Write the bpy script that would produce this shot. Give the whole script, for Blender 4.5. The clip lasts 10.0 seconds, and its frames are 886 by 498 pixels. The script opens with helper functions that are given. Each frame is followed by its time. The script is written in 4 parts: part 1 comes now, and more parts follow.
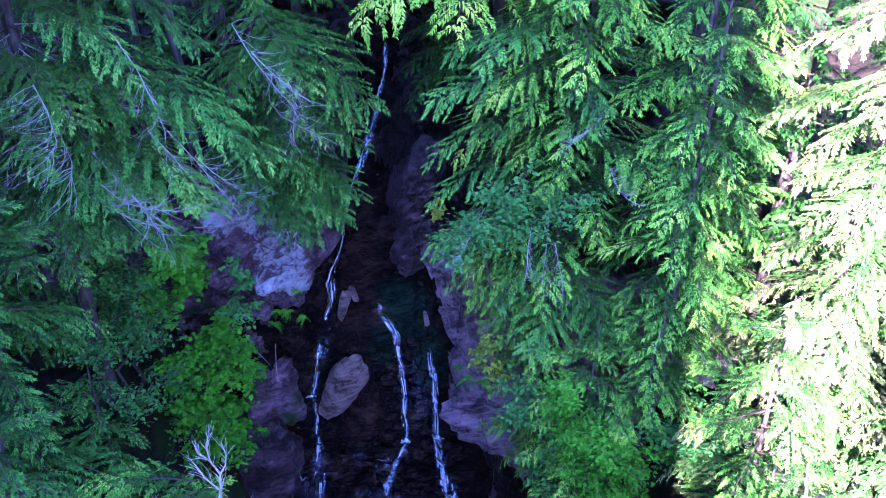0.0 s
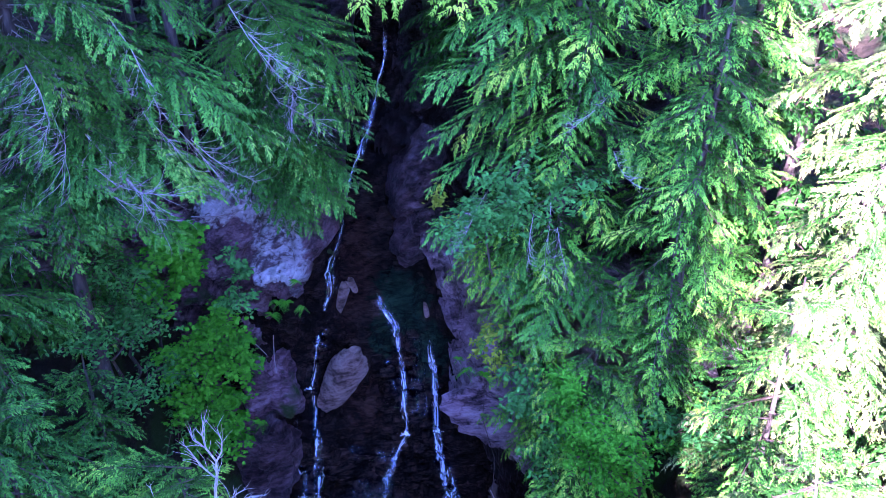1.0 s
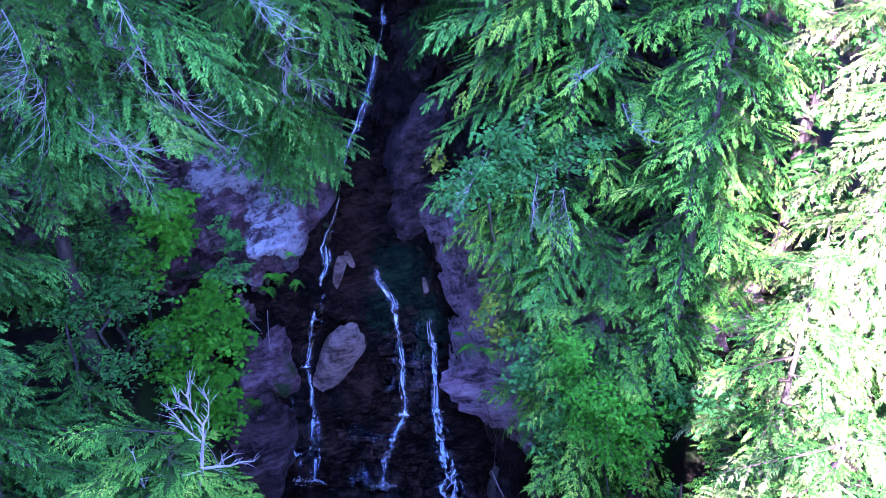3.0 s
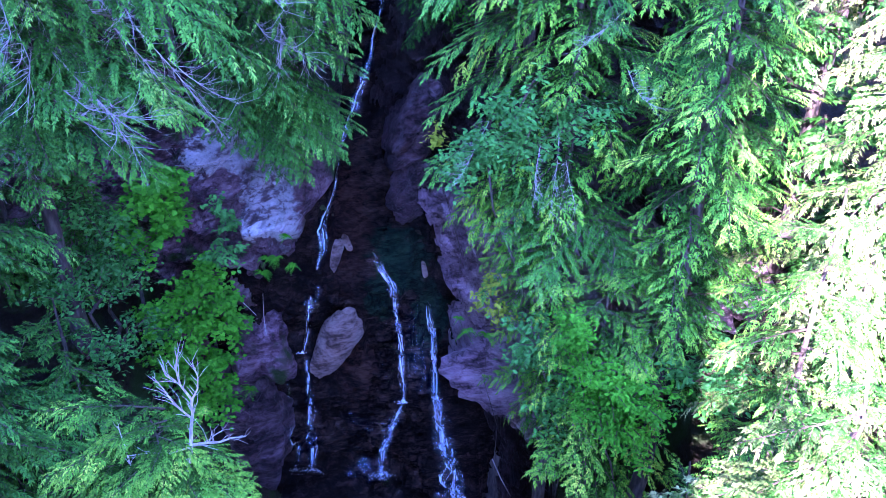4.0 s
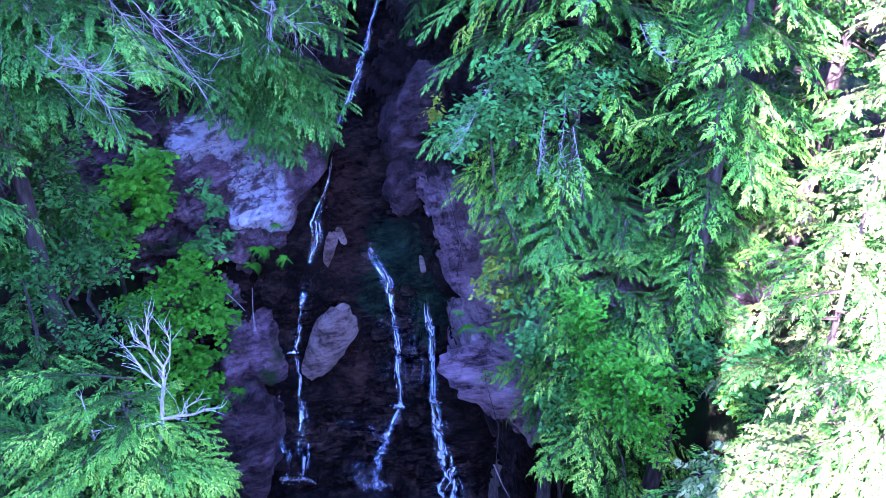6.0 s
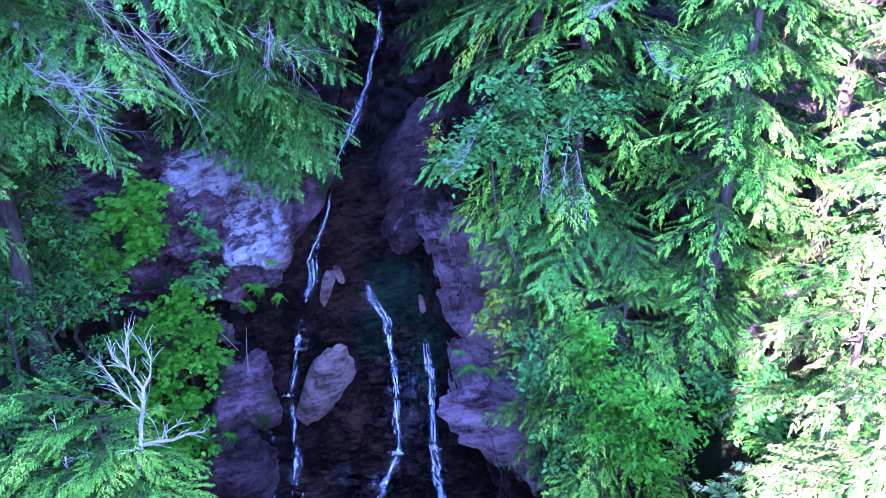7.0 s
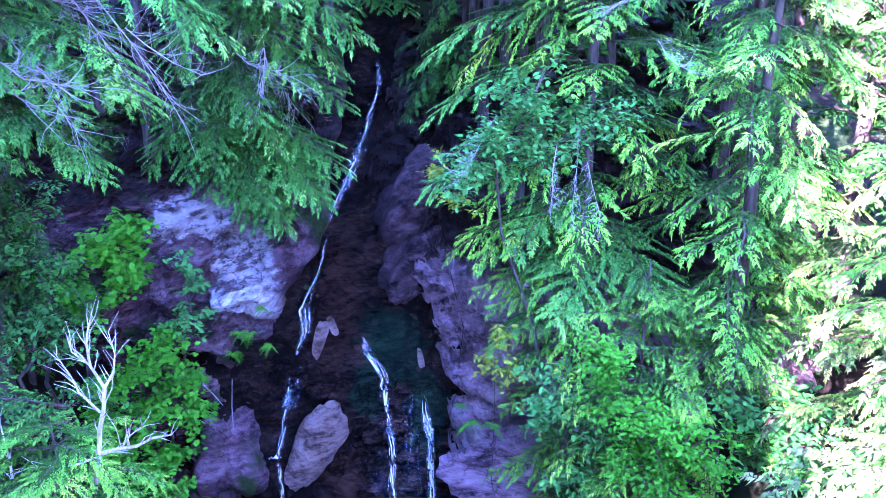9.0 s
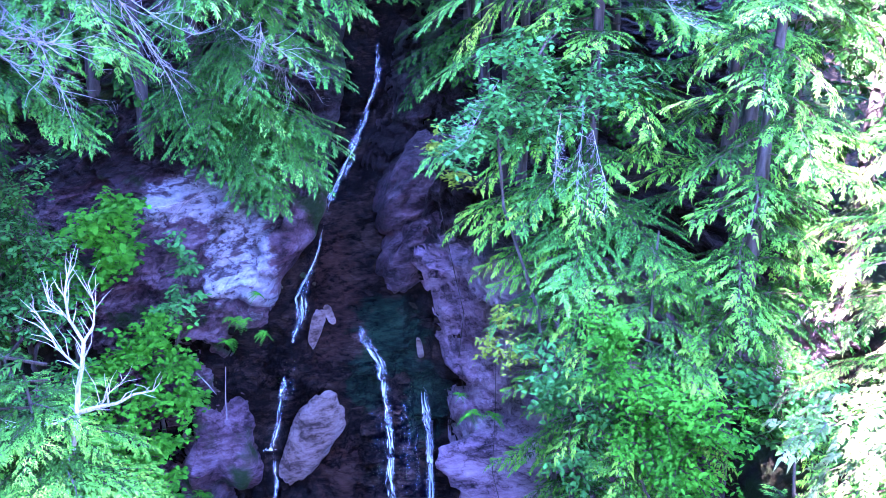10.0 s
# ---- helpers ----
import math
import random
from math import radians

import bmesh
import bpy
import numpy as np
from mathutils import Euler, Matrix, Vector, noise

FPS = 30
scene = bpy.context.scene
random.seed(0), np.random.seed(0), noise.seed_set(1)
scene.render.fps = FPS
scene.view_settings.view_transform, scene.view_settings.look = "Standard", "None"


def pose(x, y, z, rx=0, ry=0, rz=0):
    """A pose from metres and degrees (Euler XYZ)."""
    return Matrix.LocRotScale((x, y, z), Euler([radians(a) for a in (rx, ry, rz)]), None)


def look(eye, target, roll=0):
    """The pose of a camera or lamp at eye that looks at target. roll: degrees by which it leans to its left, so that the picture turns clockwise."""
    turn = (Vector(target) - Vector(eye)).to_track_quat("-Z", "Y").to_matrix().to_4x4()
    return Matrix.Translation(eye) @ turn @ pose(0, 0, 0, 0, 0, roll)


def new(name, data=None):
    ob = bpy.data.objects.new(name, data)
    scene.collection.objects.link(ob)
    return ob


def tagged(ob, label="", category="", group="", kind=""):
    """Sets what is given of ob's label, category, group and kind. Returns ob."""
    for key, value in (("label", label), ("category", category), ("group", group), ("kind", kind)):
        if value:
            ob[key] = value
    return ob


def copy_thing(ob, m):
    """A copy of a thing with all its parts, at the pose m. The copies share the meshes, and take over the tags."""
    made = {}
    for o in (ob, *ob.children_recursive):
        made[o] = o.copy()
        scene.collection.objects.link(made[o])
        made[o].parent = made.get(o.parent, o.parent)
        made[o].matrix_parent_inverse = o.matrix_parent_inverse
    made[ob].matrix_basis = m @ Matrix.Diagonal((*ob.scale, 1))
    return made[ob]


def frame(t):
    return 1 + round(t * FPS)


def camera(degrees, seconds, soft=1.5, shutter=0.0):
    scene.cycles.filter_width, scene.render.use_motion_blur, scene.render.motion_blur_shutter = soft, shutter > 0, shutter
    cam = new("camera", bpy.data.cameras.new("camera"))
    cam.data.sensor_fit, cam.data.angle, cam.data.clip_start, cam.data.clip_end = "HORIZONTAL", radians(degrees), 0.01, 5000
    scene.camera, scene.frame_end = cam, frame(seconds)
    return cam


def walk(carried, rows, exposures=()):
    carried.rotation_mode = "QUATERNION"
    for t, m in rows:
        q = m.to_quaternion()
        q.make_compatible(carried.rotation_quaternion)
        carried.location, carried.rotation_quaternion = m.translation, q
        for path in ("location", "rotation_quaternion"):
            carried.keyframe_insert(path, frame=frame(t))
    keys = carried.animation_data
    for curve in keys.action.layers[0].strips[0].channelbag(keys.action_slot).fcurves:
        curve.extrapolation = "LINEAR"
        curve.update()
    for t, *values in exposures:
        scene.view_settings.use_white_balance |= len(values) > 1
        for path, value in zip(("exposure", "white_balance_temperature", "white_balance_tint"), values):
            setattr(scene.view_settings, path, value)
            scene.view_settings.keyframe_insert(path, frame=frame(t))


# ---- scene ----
cam = camera(54.7, 10.0, 0.9)
METRES, EYE, TILT, LEAN, TURN = 6.0, 19.5, -32.0, 0.0, 0.0
ROWS = [
    (0.0, 0.0, 0.0, 0.0, 0.0, 0.0, -0.0),
    (0.5, -0.0018, 0.0192, -0.0185, -0.03, 0.02, -0.0),
    (1.0, -0.0035, 0.0411, -0.0389, -0.05, 0.0, 0.0),
    (1.5, -0.005, 0.065, -0.0598, -0.08, -0.05, 0.02),
    (2.0, -0.0057, 0.091, -0.0825, -0.09, -0.1, 0.03),
    (2.5, -0.0057, 0.118, -0.1083, -0.09, -0.11, -0.01),
    (4.0, -0.004, 0.2211, -0.2036, -0.11, -0.09, -0.03),
    (4.5, -0.0025, 0.2599, -0.2401, -0.1, 0.04, -0.03),
    (5.0, -0.0018, 0.2984, -0.2755, -0.12, 0.32, -0.04),
    (6.5, 0.0012, 0.4179, -0.3901, -0.12, 3.95, -0.12),
    (7.0, 0.0057, 0.4622, -0.4287, -0.01, 6.29, -0.16),
    (7.5, 0.0083, 0.5023, -0.4641, 0.07, 8.59, -0.18),
    (8.0, 0.0052, 0.5465, -0.501, 0.02, 10.66, -0.13),
    (8.5, 0.0035, 0.5986, -0.5491, -0.0, 12.37, -0.14),
    (9.0, -0.0046, 0.6445, -0.5987, -0.23, 13.37, -0.2),
    (9.5, -0.0063, 0.6912, -0.6396, -0.31, 13.86, -0.31),
    (10.0, -0.0032, 0.7346, -0.6761, -0.25, 14.44, -0.35),
]
EXPOSURES = [(0.0, 5.04, 5400, 57), (5.0, 5.6, 5350, 57), (7.0, 5.85, 5350, 56), (8.5, 6.08, 5350, 57), (10.0, 6.62, 5350, 57)]
walk(cam, [(t, pose(0, 0, EYE, TILT, LEAN, TURN) @ pose(METRES * x, METRES * y, METRES * z, 90 + pitch, roll, yaw)) for t, x, y, z, yaw, pitch, roll in ROWS], EXPOSURES)

# ---- sky and sun ----
SUN_AZ, SUN_EL = 200.0, 32.0          # degrees: azimuth from +y clockwise, elevation
world = bpy.data.worlds.new("sky")
scene.world = world
world.use_nodes = True
wn, wl = world.node_tree.nodes, world.node_tree.links
sky = wn.new("ShaderNodeTexSky")
sky.sky_type, sky.sun_disc = "NISHITA", False
sky.dust_density, sky.ozone_density, sky.altitude = 0.2, 6.0, 800
sky.sun_elevation, sky.sun_rotation = radians(SUN_EL), radians(SUN_AZ)
wn["Background"].inputs[1].default_value = 0.12
wl.new(sky.outputs[0], wn["Background"].inputs[0])
sun_dir = Vector((math.sin(radians(SUN_AZ)) * math.cos(radians(SUN_EL)), math.cos(radians(SUN_AZ)) * math.cos(radians(SUN_EL)), math.sin(radians(SUN_EL))))
sun_data = bpy.data.lights.new("sun", "SUN")
sun_data.energy, sun_data.angle, sun_data.color = 5.0, radians(0.5), (1.0, 0.82, 0.76)
sun = new("sun", sun_data)
sun.matrix_world = look(sun_dir * 60, (0, 0, 0))


# ---- materials ----
def material(name):
    m = bpy.data.materials.new(name)
    m.use_nodes = True
    m.node_tree.nodes.clear()
    return m, m.node_tree.nodes, m.node_tree.links


def ramp(nodes, stops):
    r = nodes.new("ShaderNodeValToRGB")
    while len(r.color_ramp.elements) < len(stops):
        r.color_ramp.elements.new(0.5)
    for e, (p, c) in zip(r.color_ramp.elements, stops):
        e.position, e.color = p, (*c, 1)
    return r


def foliage_material(name, deep, light, tip, gloss=0.4, through_light=0.45, young=0.0):
    """Leaves: colour differs from bough to bough and from sprig to sprig; light comes through."""
    m, n, l = material(name)
    geo, info, tex = n.new("ShaderNodeNewGeometry"), n.new("ShaderNodeObjectInfo"), n.new("ShaderNodeTexCoord")
    noi = n.new("ShaderNodeTexNoise")
    noi.inputs["Scale"].default_value, noi.inputs["Detail"].default_value = 1.7, 3
    l.new(geo.outputs["Position"], noi.inputs["Vector"])
    add = n.new("ShaderNodeMath")
    add.operation = "MULTIPLY_ADD"
    l.new(info.outputs["Random"], add.inputs[0])
    add.inputs[1].default_value = 0.26
    l.new(noi.outputs["Fac"], add.inputs[2])
    add2 = n.new("ShaderNodeMath")
    add2.operation = "MULTIPLY_ADD"
    l.new(geo.outputs["Random Per Island"], add2.inputs[0])
    add2.inputs[1].default_value = 0.36
    l.new(add.outputs[0], add2.inputs[2])
    r = ramp(n, [(0.45, deep), (0.85, light), (1.0, light), (1.12, tip)])
    r.color_ramp.elements[3].position = 1.0
    r.color_ramp.elements[2].position = 0.93
    sc = n.new("ShaderNodeMath")
    sc.operation = "MULTIPLY"
    sc.inputs[1].default_value = 0.75
    l.new(add2.outputs[0], sc.inputs[0])
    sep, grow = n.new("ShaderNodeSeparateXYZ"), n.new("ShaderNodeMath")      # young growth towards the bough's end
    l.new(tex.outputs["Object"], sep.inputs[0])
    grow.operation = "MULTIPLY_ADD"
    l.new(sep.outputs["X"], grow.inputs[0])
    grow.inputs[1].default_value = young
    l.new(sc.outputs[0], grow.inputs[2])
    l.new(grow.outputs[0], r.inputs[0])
    p = n.new("ShaderNodeBsdfPrincipled")
    p.inputs["Roughness"].default_value = gloss
    p.inputs["Specular IOR Level"].default_value = 0.05
    l.new(r.outputs[0], p.inputs["Base Color"])
    tr = n.new("ShaderNodeBsdfTranslucent")
    l.new(r.outputs[0], tr.inputs["Color"])
    mix = n.new("ShaderNodeMixShader")
    mix.inputs[0].default_value = through_light
    l.new(p.outputs[0], mix.inputs[1])
    l.new(tr.outputs[0], mix.inputs[2])
    out = n.new("ShaderNodeOutputMaterial")
    l.new(mix.outputs[0], out.inputs[0])
    return m


def rock_material(name, stops, rough, bump, scale=1.0, moss=0.0, shine=0.14, bleached=(), shade_z=None):
    m, n, l = material(name)
    geo = n.new("ShaderNodeNewGeometry")
    mp = n.new("ShaderNodeMapping")
    mp.inputs["Rotation"].default_value = (0.5, 0.55, 0)
    mp.inputs["Scale"].default_value = (0.8 * scale, 0.8 * scale, 1.5 * scale)
    l.new(geo.outputs["Position"], mp.inputs["Vector"])
    a, b = n.new("ShaderNodeTexNoise"), n.new("ShaderNodeTexNoise")
    a.inputs["Scale"].default_value, a.inputs["Detail"].default_value, a.inputs["Roughness"].default_value = 1.6, 9, 0.68
    b.inputs["Scale"].default_value, b.inputs["Detail"].default_value, b.inputs["Roughness"].default_value = 11.0, 8, 0.75
    l.new(mp.outputs[0], a.inputs["Vector"])
    grain = n.new("ShaderNodeMapping")           # wrinkles along the beds
    grain.inputs["Rotation"].default_value, grain.inputs["Scale"].default_value = (0.5, 0.35, 0), (0.55 * scale, 0.55 * scale, 1.9 * scale)
    l.new(geo.outputs["Position"], grain.inputs["Vector"])
    l.new(grain.outputs[0], b.inputs["Vector"])
    bed = n.new("ShaderNodeTexWave")            # thin bedding lines
    bed.wave_type, bed.bands_direction = "BANDS", "Z"
    bed.inputs["Scale"].default_value, bed.inputs["Distortion"].default_value, bed.inputs["Detail"].default_value, bed.inputs["Detail Scale"].default_value = 1.5, 5.0, 5, 1.3
    l.new(mp.outputs[0], bed.inputs["Vector"])
    both = n.new("ShaderNodeMath")
    both.operation = "MULTIPLY_ADD"
    l.new(bed.outputs["Fac"], both.inputs[0])
    both.inputs[1].default_value = 0.05
    l.new(a.outputs["Fac"], both.inputs[2])
    mix = n.new("ShaderNodeMath")
    mix.operation = "MULTIPLY_ADD"
    l.new(b.outputs["Fac"], mix.inputs[0])
    mix.inputs[1].default_value = 0.5
    l.new(both.outputs[0], mix.inputs[2])
    vor = n.new("ShaderNodeTexVoronoi")          # joints and cracks
    vor.feature = "DISTANCE_TO_EDGE"
    vor.inputs["Scale"].default_value = 2.0
    bend = n.new("ShaderNodeVectorMath")
    bend.operation = "MULTIPLY_ADD"
    l.new(a.outputs["Color"], bend.inputs[0])
    bend.inputs[1].default_value = (0.9, 0.9, 0.9)
    l.new(mp.outputs[0], bend.inputs[2])
    l.new(bend.outputs[0], vor.inputs["Vector"])
    cr = ramp(n, [(0.0, (0.0, 0.0, 0.0)), (0.05, (1, 1, 1))])
    l.new(vor.outputs["Distance"], cr.inputs[0])
    crack = n.new("ShaderNodeMath")
    crack.operation = "MULTIPLY_ADD"
    l.new(cr.outputs[0], crack.inputs[0])
    crack.inputs[1].default_value = 0.1
    l.new(mix.outputs[0], crack.inputs[2])
    low = n.new("ShaderNodeMath")
    low.operation = "SUBTRACT"
    l.new(crack.outputs[0], low.inputs[0])
    low.inputs[1].default_value = 0.22
    mix = low
    r = ramp(n, stops)
    l.new(mix.outputs[0], r.inputs[0])
    colour = r.outputs[0]

    def spread(value, amount):
        """A soft mask that the rock's own grain frays."""
        f = n.new("ShaderNodeMath")
        f.operation = "MULTIPLY_ADD"
        l.new(a.outputs["Fac"], f.inputs[0])
        f.inputs[1].default_value = amount
        l.new(value, f.inputs[2])
        return f.outputs[0]

    def blend(fac, top):
        mc = n.new("ShaderNodeMix")
        mc.data_type = "RGBA"
        l.new(fac, mc.inputs["Factor"])
        l.new(colour, mc.inputs["A"])
        rt = ramp(n, top)
        l.new(mix.outputs[0], rt.inputs[0])
        l.new(rt.outputs[0], mc.inputs["B"])
        return mc.outputs["Result"]

    for centre, size, *tint in bleached:          # dry bleached faces with sky light painted in, algae
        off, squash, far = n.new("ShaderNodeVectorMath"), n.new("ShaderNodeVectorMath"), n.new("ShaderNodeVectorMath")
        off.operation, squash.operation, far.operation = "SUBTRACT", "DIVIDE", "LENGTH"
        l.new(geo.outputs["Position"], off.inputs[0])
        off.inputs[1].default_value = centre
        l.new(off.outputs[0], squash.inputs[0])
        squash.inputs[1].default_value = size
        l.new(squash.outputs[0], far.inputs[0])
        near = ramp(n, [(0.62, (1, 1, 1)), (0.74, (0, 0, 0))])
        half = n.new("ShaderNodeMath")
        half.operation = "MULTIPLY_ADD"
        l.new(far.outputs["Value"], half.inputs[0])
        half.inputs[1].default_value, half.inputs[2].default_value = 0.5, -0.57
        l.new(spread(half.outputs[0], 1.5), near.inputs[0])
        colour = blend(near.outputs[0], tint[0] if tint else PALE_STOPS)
    if shade_z:                                      # shade of recess and upper gorge painted dark below and above these heights
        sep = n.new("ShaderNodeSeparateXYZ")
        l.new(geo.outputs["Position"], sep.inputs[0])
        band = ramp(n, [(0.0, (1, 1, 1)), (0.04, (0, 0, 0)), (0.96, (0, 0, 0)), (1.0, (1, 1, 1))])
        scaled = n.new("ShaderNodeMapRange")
        scaled.inputs["From Min"].default_value, scaled.inputs["From Max"].default_value = shade_z[0] - 0.5, shade_z[1] + 0.5
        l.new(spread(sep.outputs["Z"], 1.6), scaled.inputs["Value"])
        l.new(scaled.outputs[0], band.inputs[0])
        colour = blend(band.outputs[0], SHADE_STOPS)
    if moss:
        c = n.new("ShaderNodeTexNoise")
        c.inputs["Scale"].default_value, c.inputs["Detail"].default_value = 1.1, 7
        l.new(geo.outputs["Position"], c.inputs["Vector"])
        mr = ramp(n, [(0.56 - moss * 0.1, (0, 0, 0)), (0.66 - moss * 0.1, (1, 1, 1))])
        l.new(c.outputs["Fac"], mr.inputs[0])
        mc = n.new("ShaderNodeMix")
        mc.data_type = "RGBA"
        l.new(mr.outputs[0], mc.inputs["Factor"])
        l.new(colour, mc.inputs["A"])
        mc.inputs["B"].default_value = (0.02, 0.045, 0.012, 1)
        colour = mc.outputs["Result"]
    p = n.new("ShaderNodeBsdfPrincipled")
    p.inputs["Specular IOR Level"].default_value = shine
    rr = ramp(n, [(0.3, (rough * 0.7,) * 3), (0.75, (min(1, rough * 1.25),) * 3)])
    l.new(b.outputs["Fac"], rr.inputs[0])
    l.new(rr.outputs[0], p.inputs["Roughness"])
    l.new(colour, p.inputs["Base Color"])
    bp = n.new("ShaderNodeBump")
    bp.inputs["Strength"].default_value, bp.inputs["Distance"].default_value = bump, 0.2
    l.new(mix.outputs[0], bp.inputs["Height"])
    l.new(bp.outputs[0], p.inputs["Normal"])
    out = n.new("ShaderNodeOutputMaterial")
    l.new(p.outputs[0], out.inputs[0])
    return m


def wood_material(name, dark, light, stretch=8.0):
    m, n, l = material(name)
    tc = n.new("ShaderNodeTexCoord")
    mp = n.new("ShaderNodeMapping")
    mp.inputs["Scale"].default_value = (stretch, stretch, stretch * 0.25)
    l.new(tc.outputs["Object"], mp.inputs["Vector"])
    a = n.new("ShaderNodeTexNoise")
    a.inputs["Scale"].default_value, a.inputs["Detail"].default_value = 2.0, 6
    l.new(mp.outputs[0], a.inputs["Vector"])
    r = ramp(n, [(0.35, dark), (0.65, light)])
    l.new(a.outputs["Fac"], r.inputs[0])
    p = n.new("ShaderNodeBsdfPrincipled")
    p.inputs["Roughness"].default_value = 0.85
    l.new(r.outputs[0], p.inputs["Base Color"])
    bp = n.new("ShaderNodeBump")
    bp.inputs["Strength"].default_value, bp.inputs["Distance"].default_value = 0.6, 0.02
    l.new(a.outputs["Fac"], bp.inputs["Height"])
    l.new(bp.outputs[0], p.inputs["Normal"])
    out = n.new("ShaderNodeOutputMaterial")
    l.new(p.outputs[0], out.inputs[0])
    return m


def water_material(name, cover, across, along, most=1.0, soft=0.25):
    """Falling water: broken white streaks down the flow, clear between them and frayed at the rims."""
    m, n, l = material(name)
    tc, info = n.new("ShaderNodeTexCoord"), n.new("ShaderNodeObjectInfo")
    mp, shift = n.new("ShaderNodeMapping"), n.new("ShaderNodeVectorMath")
    mp.inputs["Scale"].default_value = (across, along, 1)
    l.new(tc.outputs["UV"], mp.inputs["Vector"])
    shift.operation = "MULTIPLY_ADD"
    l.new(info.outputs["Random"], shift.inputs[0])
    shift.inputs[1].default_value = (31, 17, 0)
    l.new(mp.outputs[0], shift.inputs[2])
    a, b = n.new("ShaderNodeTexNoise"), n.new("ShaderNodeTexNoise")
    a.inputs["Scale"].default_value, a.inputs["Detail"].default_value, a.inputs["Roughness"].default_value = 1.0, 4, 0.6
    b.inputs["Scale"].default_value, b.inputs["Detail"].default_value, b.inputs["Roughness"].default_value = 4.5, 5, 0.7
    l.new(shift.outputs[0], a.inputs["Vector"])
    l.new(shift.outputs[0], b.inputs["Vector"])
    sep = n.new("ShaderNodeSeparateXYZ")
    l.new(tc.outputs["UV"], sep.inputs[0])
    rim = ramp(n, [(0.0, (0, 0, 0)), (0.3, (1, 1, 1)), (0.7, (1, 1, 1)), (1.0, (0, 0, 0))])
    l.new(sep.outputs["X"], rim.inputs[0])

    def madd(x, k, y):
        f = n.new("ShaderNodeMath")
        f.operation = "MULTIPLY_ADD"
        l.new(x, f.inputs[0])
        f.inputs[1].default_value = k
        if isinstance(y, float):
            f.inputs[2].default_value = y
        else:
            l.new(y, f.inputs[2])
        return f.outputs[0]

    total = madd(rim.outputs[0], 0.32, madd(b.outputs["Fac"], 0.28, a.outputs["Fac"]))
    r = ramp(n, [(0.0, (0, 0, 0)), (1.0, (most,) * 3)])
    l.new(madd(total, 1 / soft, -(cover + 0.46) / soft), r.inputs[0])
    p = n.new("ShaderNodeBsdfPrincipled")
    p.inputs["Base Color"].default_value = (0.66, 0.71, 0.9, 1)
    p.inputs["Roughness"].default_value = 0.3
    bp = n.new("ShaderNodeBump")
    bp.inputs["Strength"].default_value, bp.inputs["Distance"].default_value = 0.7, 0.03
    l.new(b.outputs["Fac"], bp.inputs["Height"])
    l.new(bp.outputs[0], p.inputs["Normal"])
    t = n.new("ShaderNodeBsdfTransparent")
    mix = n.new("ShaderNodeMixShader")
    l.new(r.outputs[0], mix.inputs[0])
    l.new(t.outputs[0], mix.inputs[1])
    l.new(p.outputs[0], mix.inputs[2])
    out = n.new("ShaderNodeOutputMaterial")
    l.new(mix.outputs[0], out.inputs[0])
    return m


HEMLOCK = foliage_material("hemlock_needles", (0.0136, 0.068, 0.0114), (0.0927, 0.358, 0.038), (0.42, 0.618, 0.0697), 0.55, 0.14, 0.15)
# darker, bluer copy for the shaded banks, with the shade in its colour
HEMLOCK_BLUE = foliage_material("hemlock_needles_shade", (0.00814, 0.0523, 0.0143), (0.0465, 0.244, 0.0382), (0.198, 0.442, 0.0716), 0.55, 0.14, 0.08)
# darkest copy of the needles: deep shade above the gorge put into the colour
HEMLOCK_SHADED = foliage_material("shaded_hemlock_needles", (0.00596, 0.0348, 0.00714), (0.0297, 0.149, 0.0184), (0.139, 0.278, 0.0356), 0.55, 0.12, 0.05)
# the crown's inner shade as a dark colour on needles near the stem
HEMLOCK_INNER_SHADE = foliage_material("inner_shade_needles", (0.00765, 0.0382, 0.00672), (0.0371, 0.153, 0.0191), (0.0983, 0.251, 0.0337), 0.55, 0.1)
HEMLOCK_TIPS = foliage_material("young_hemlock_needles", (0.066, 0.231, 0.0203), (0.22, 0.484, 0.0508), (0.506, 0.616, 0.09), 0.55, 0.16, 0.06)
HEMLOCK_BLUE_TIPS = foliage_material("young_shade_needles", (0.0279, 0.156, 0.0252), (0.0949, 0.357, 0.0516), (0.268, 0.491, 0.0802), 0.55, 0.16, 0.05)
# less green copy for trees in the sun: its cream cast is painted in
HEMLOCK_SUNLIT = foliage_material("sunlit_hemlock_needles", (0.0248, 0.058, 0.0137), (0.0994, 0.158, 0.041), (0.232, 0.24, 0.0911), 0.55, 0.14, 0.05)
HEMLOCK_SUNLIT_TIPS = foliage_material("sunlit_young_needles", (0.0968, 0.149, 0.0435), (0.22, 0.246, 0.092), (0.352, 0.325, 0.164), 0.55, 0.14, 0.05)
MAPLE = foliage_material("maple_leaves", (0.0289, 0.235, 0.0185), (0.082, 0.506, 0.0339), (0.212, 0.635, 0.0539), 0.45, 0.35)
SHRUB = foliage_material("shrub_leaves", (0.033, 0.176, 0.0395), (0.088, 0.407, 0.09), (0.275, 0.55, 0.169), 0.4, 0.3)
YELLOW = foliage_material("yellowing_leaves", (0.218, 0.364, 0.0414), (0.546, 0.619, 0.083), (0.91, 0.819, 0.207), 0.45, 0.45)
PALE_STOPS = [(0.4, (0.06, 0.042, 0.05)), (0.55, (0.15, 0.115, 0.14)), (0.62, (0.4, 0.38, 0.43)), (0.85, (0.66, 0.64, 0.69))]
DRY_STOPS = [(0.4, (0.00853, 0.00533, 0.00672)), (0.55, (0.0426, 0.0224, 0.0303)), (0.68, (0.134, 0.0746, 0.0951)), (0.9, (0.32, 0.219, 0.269))]
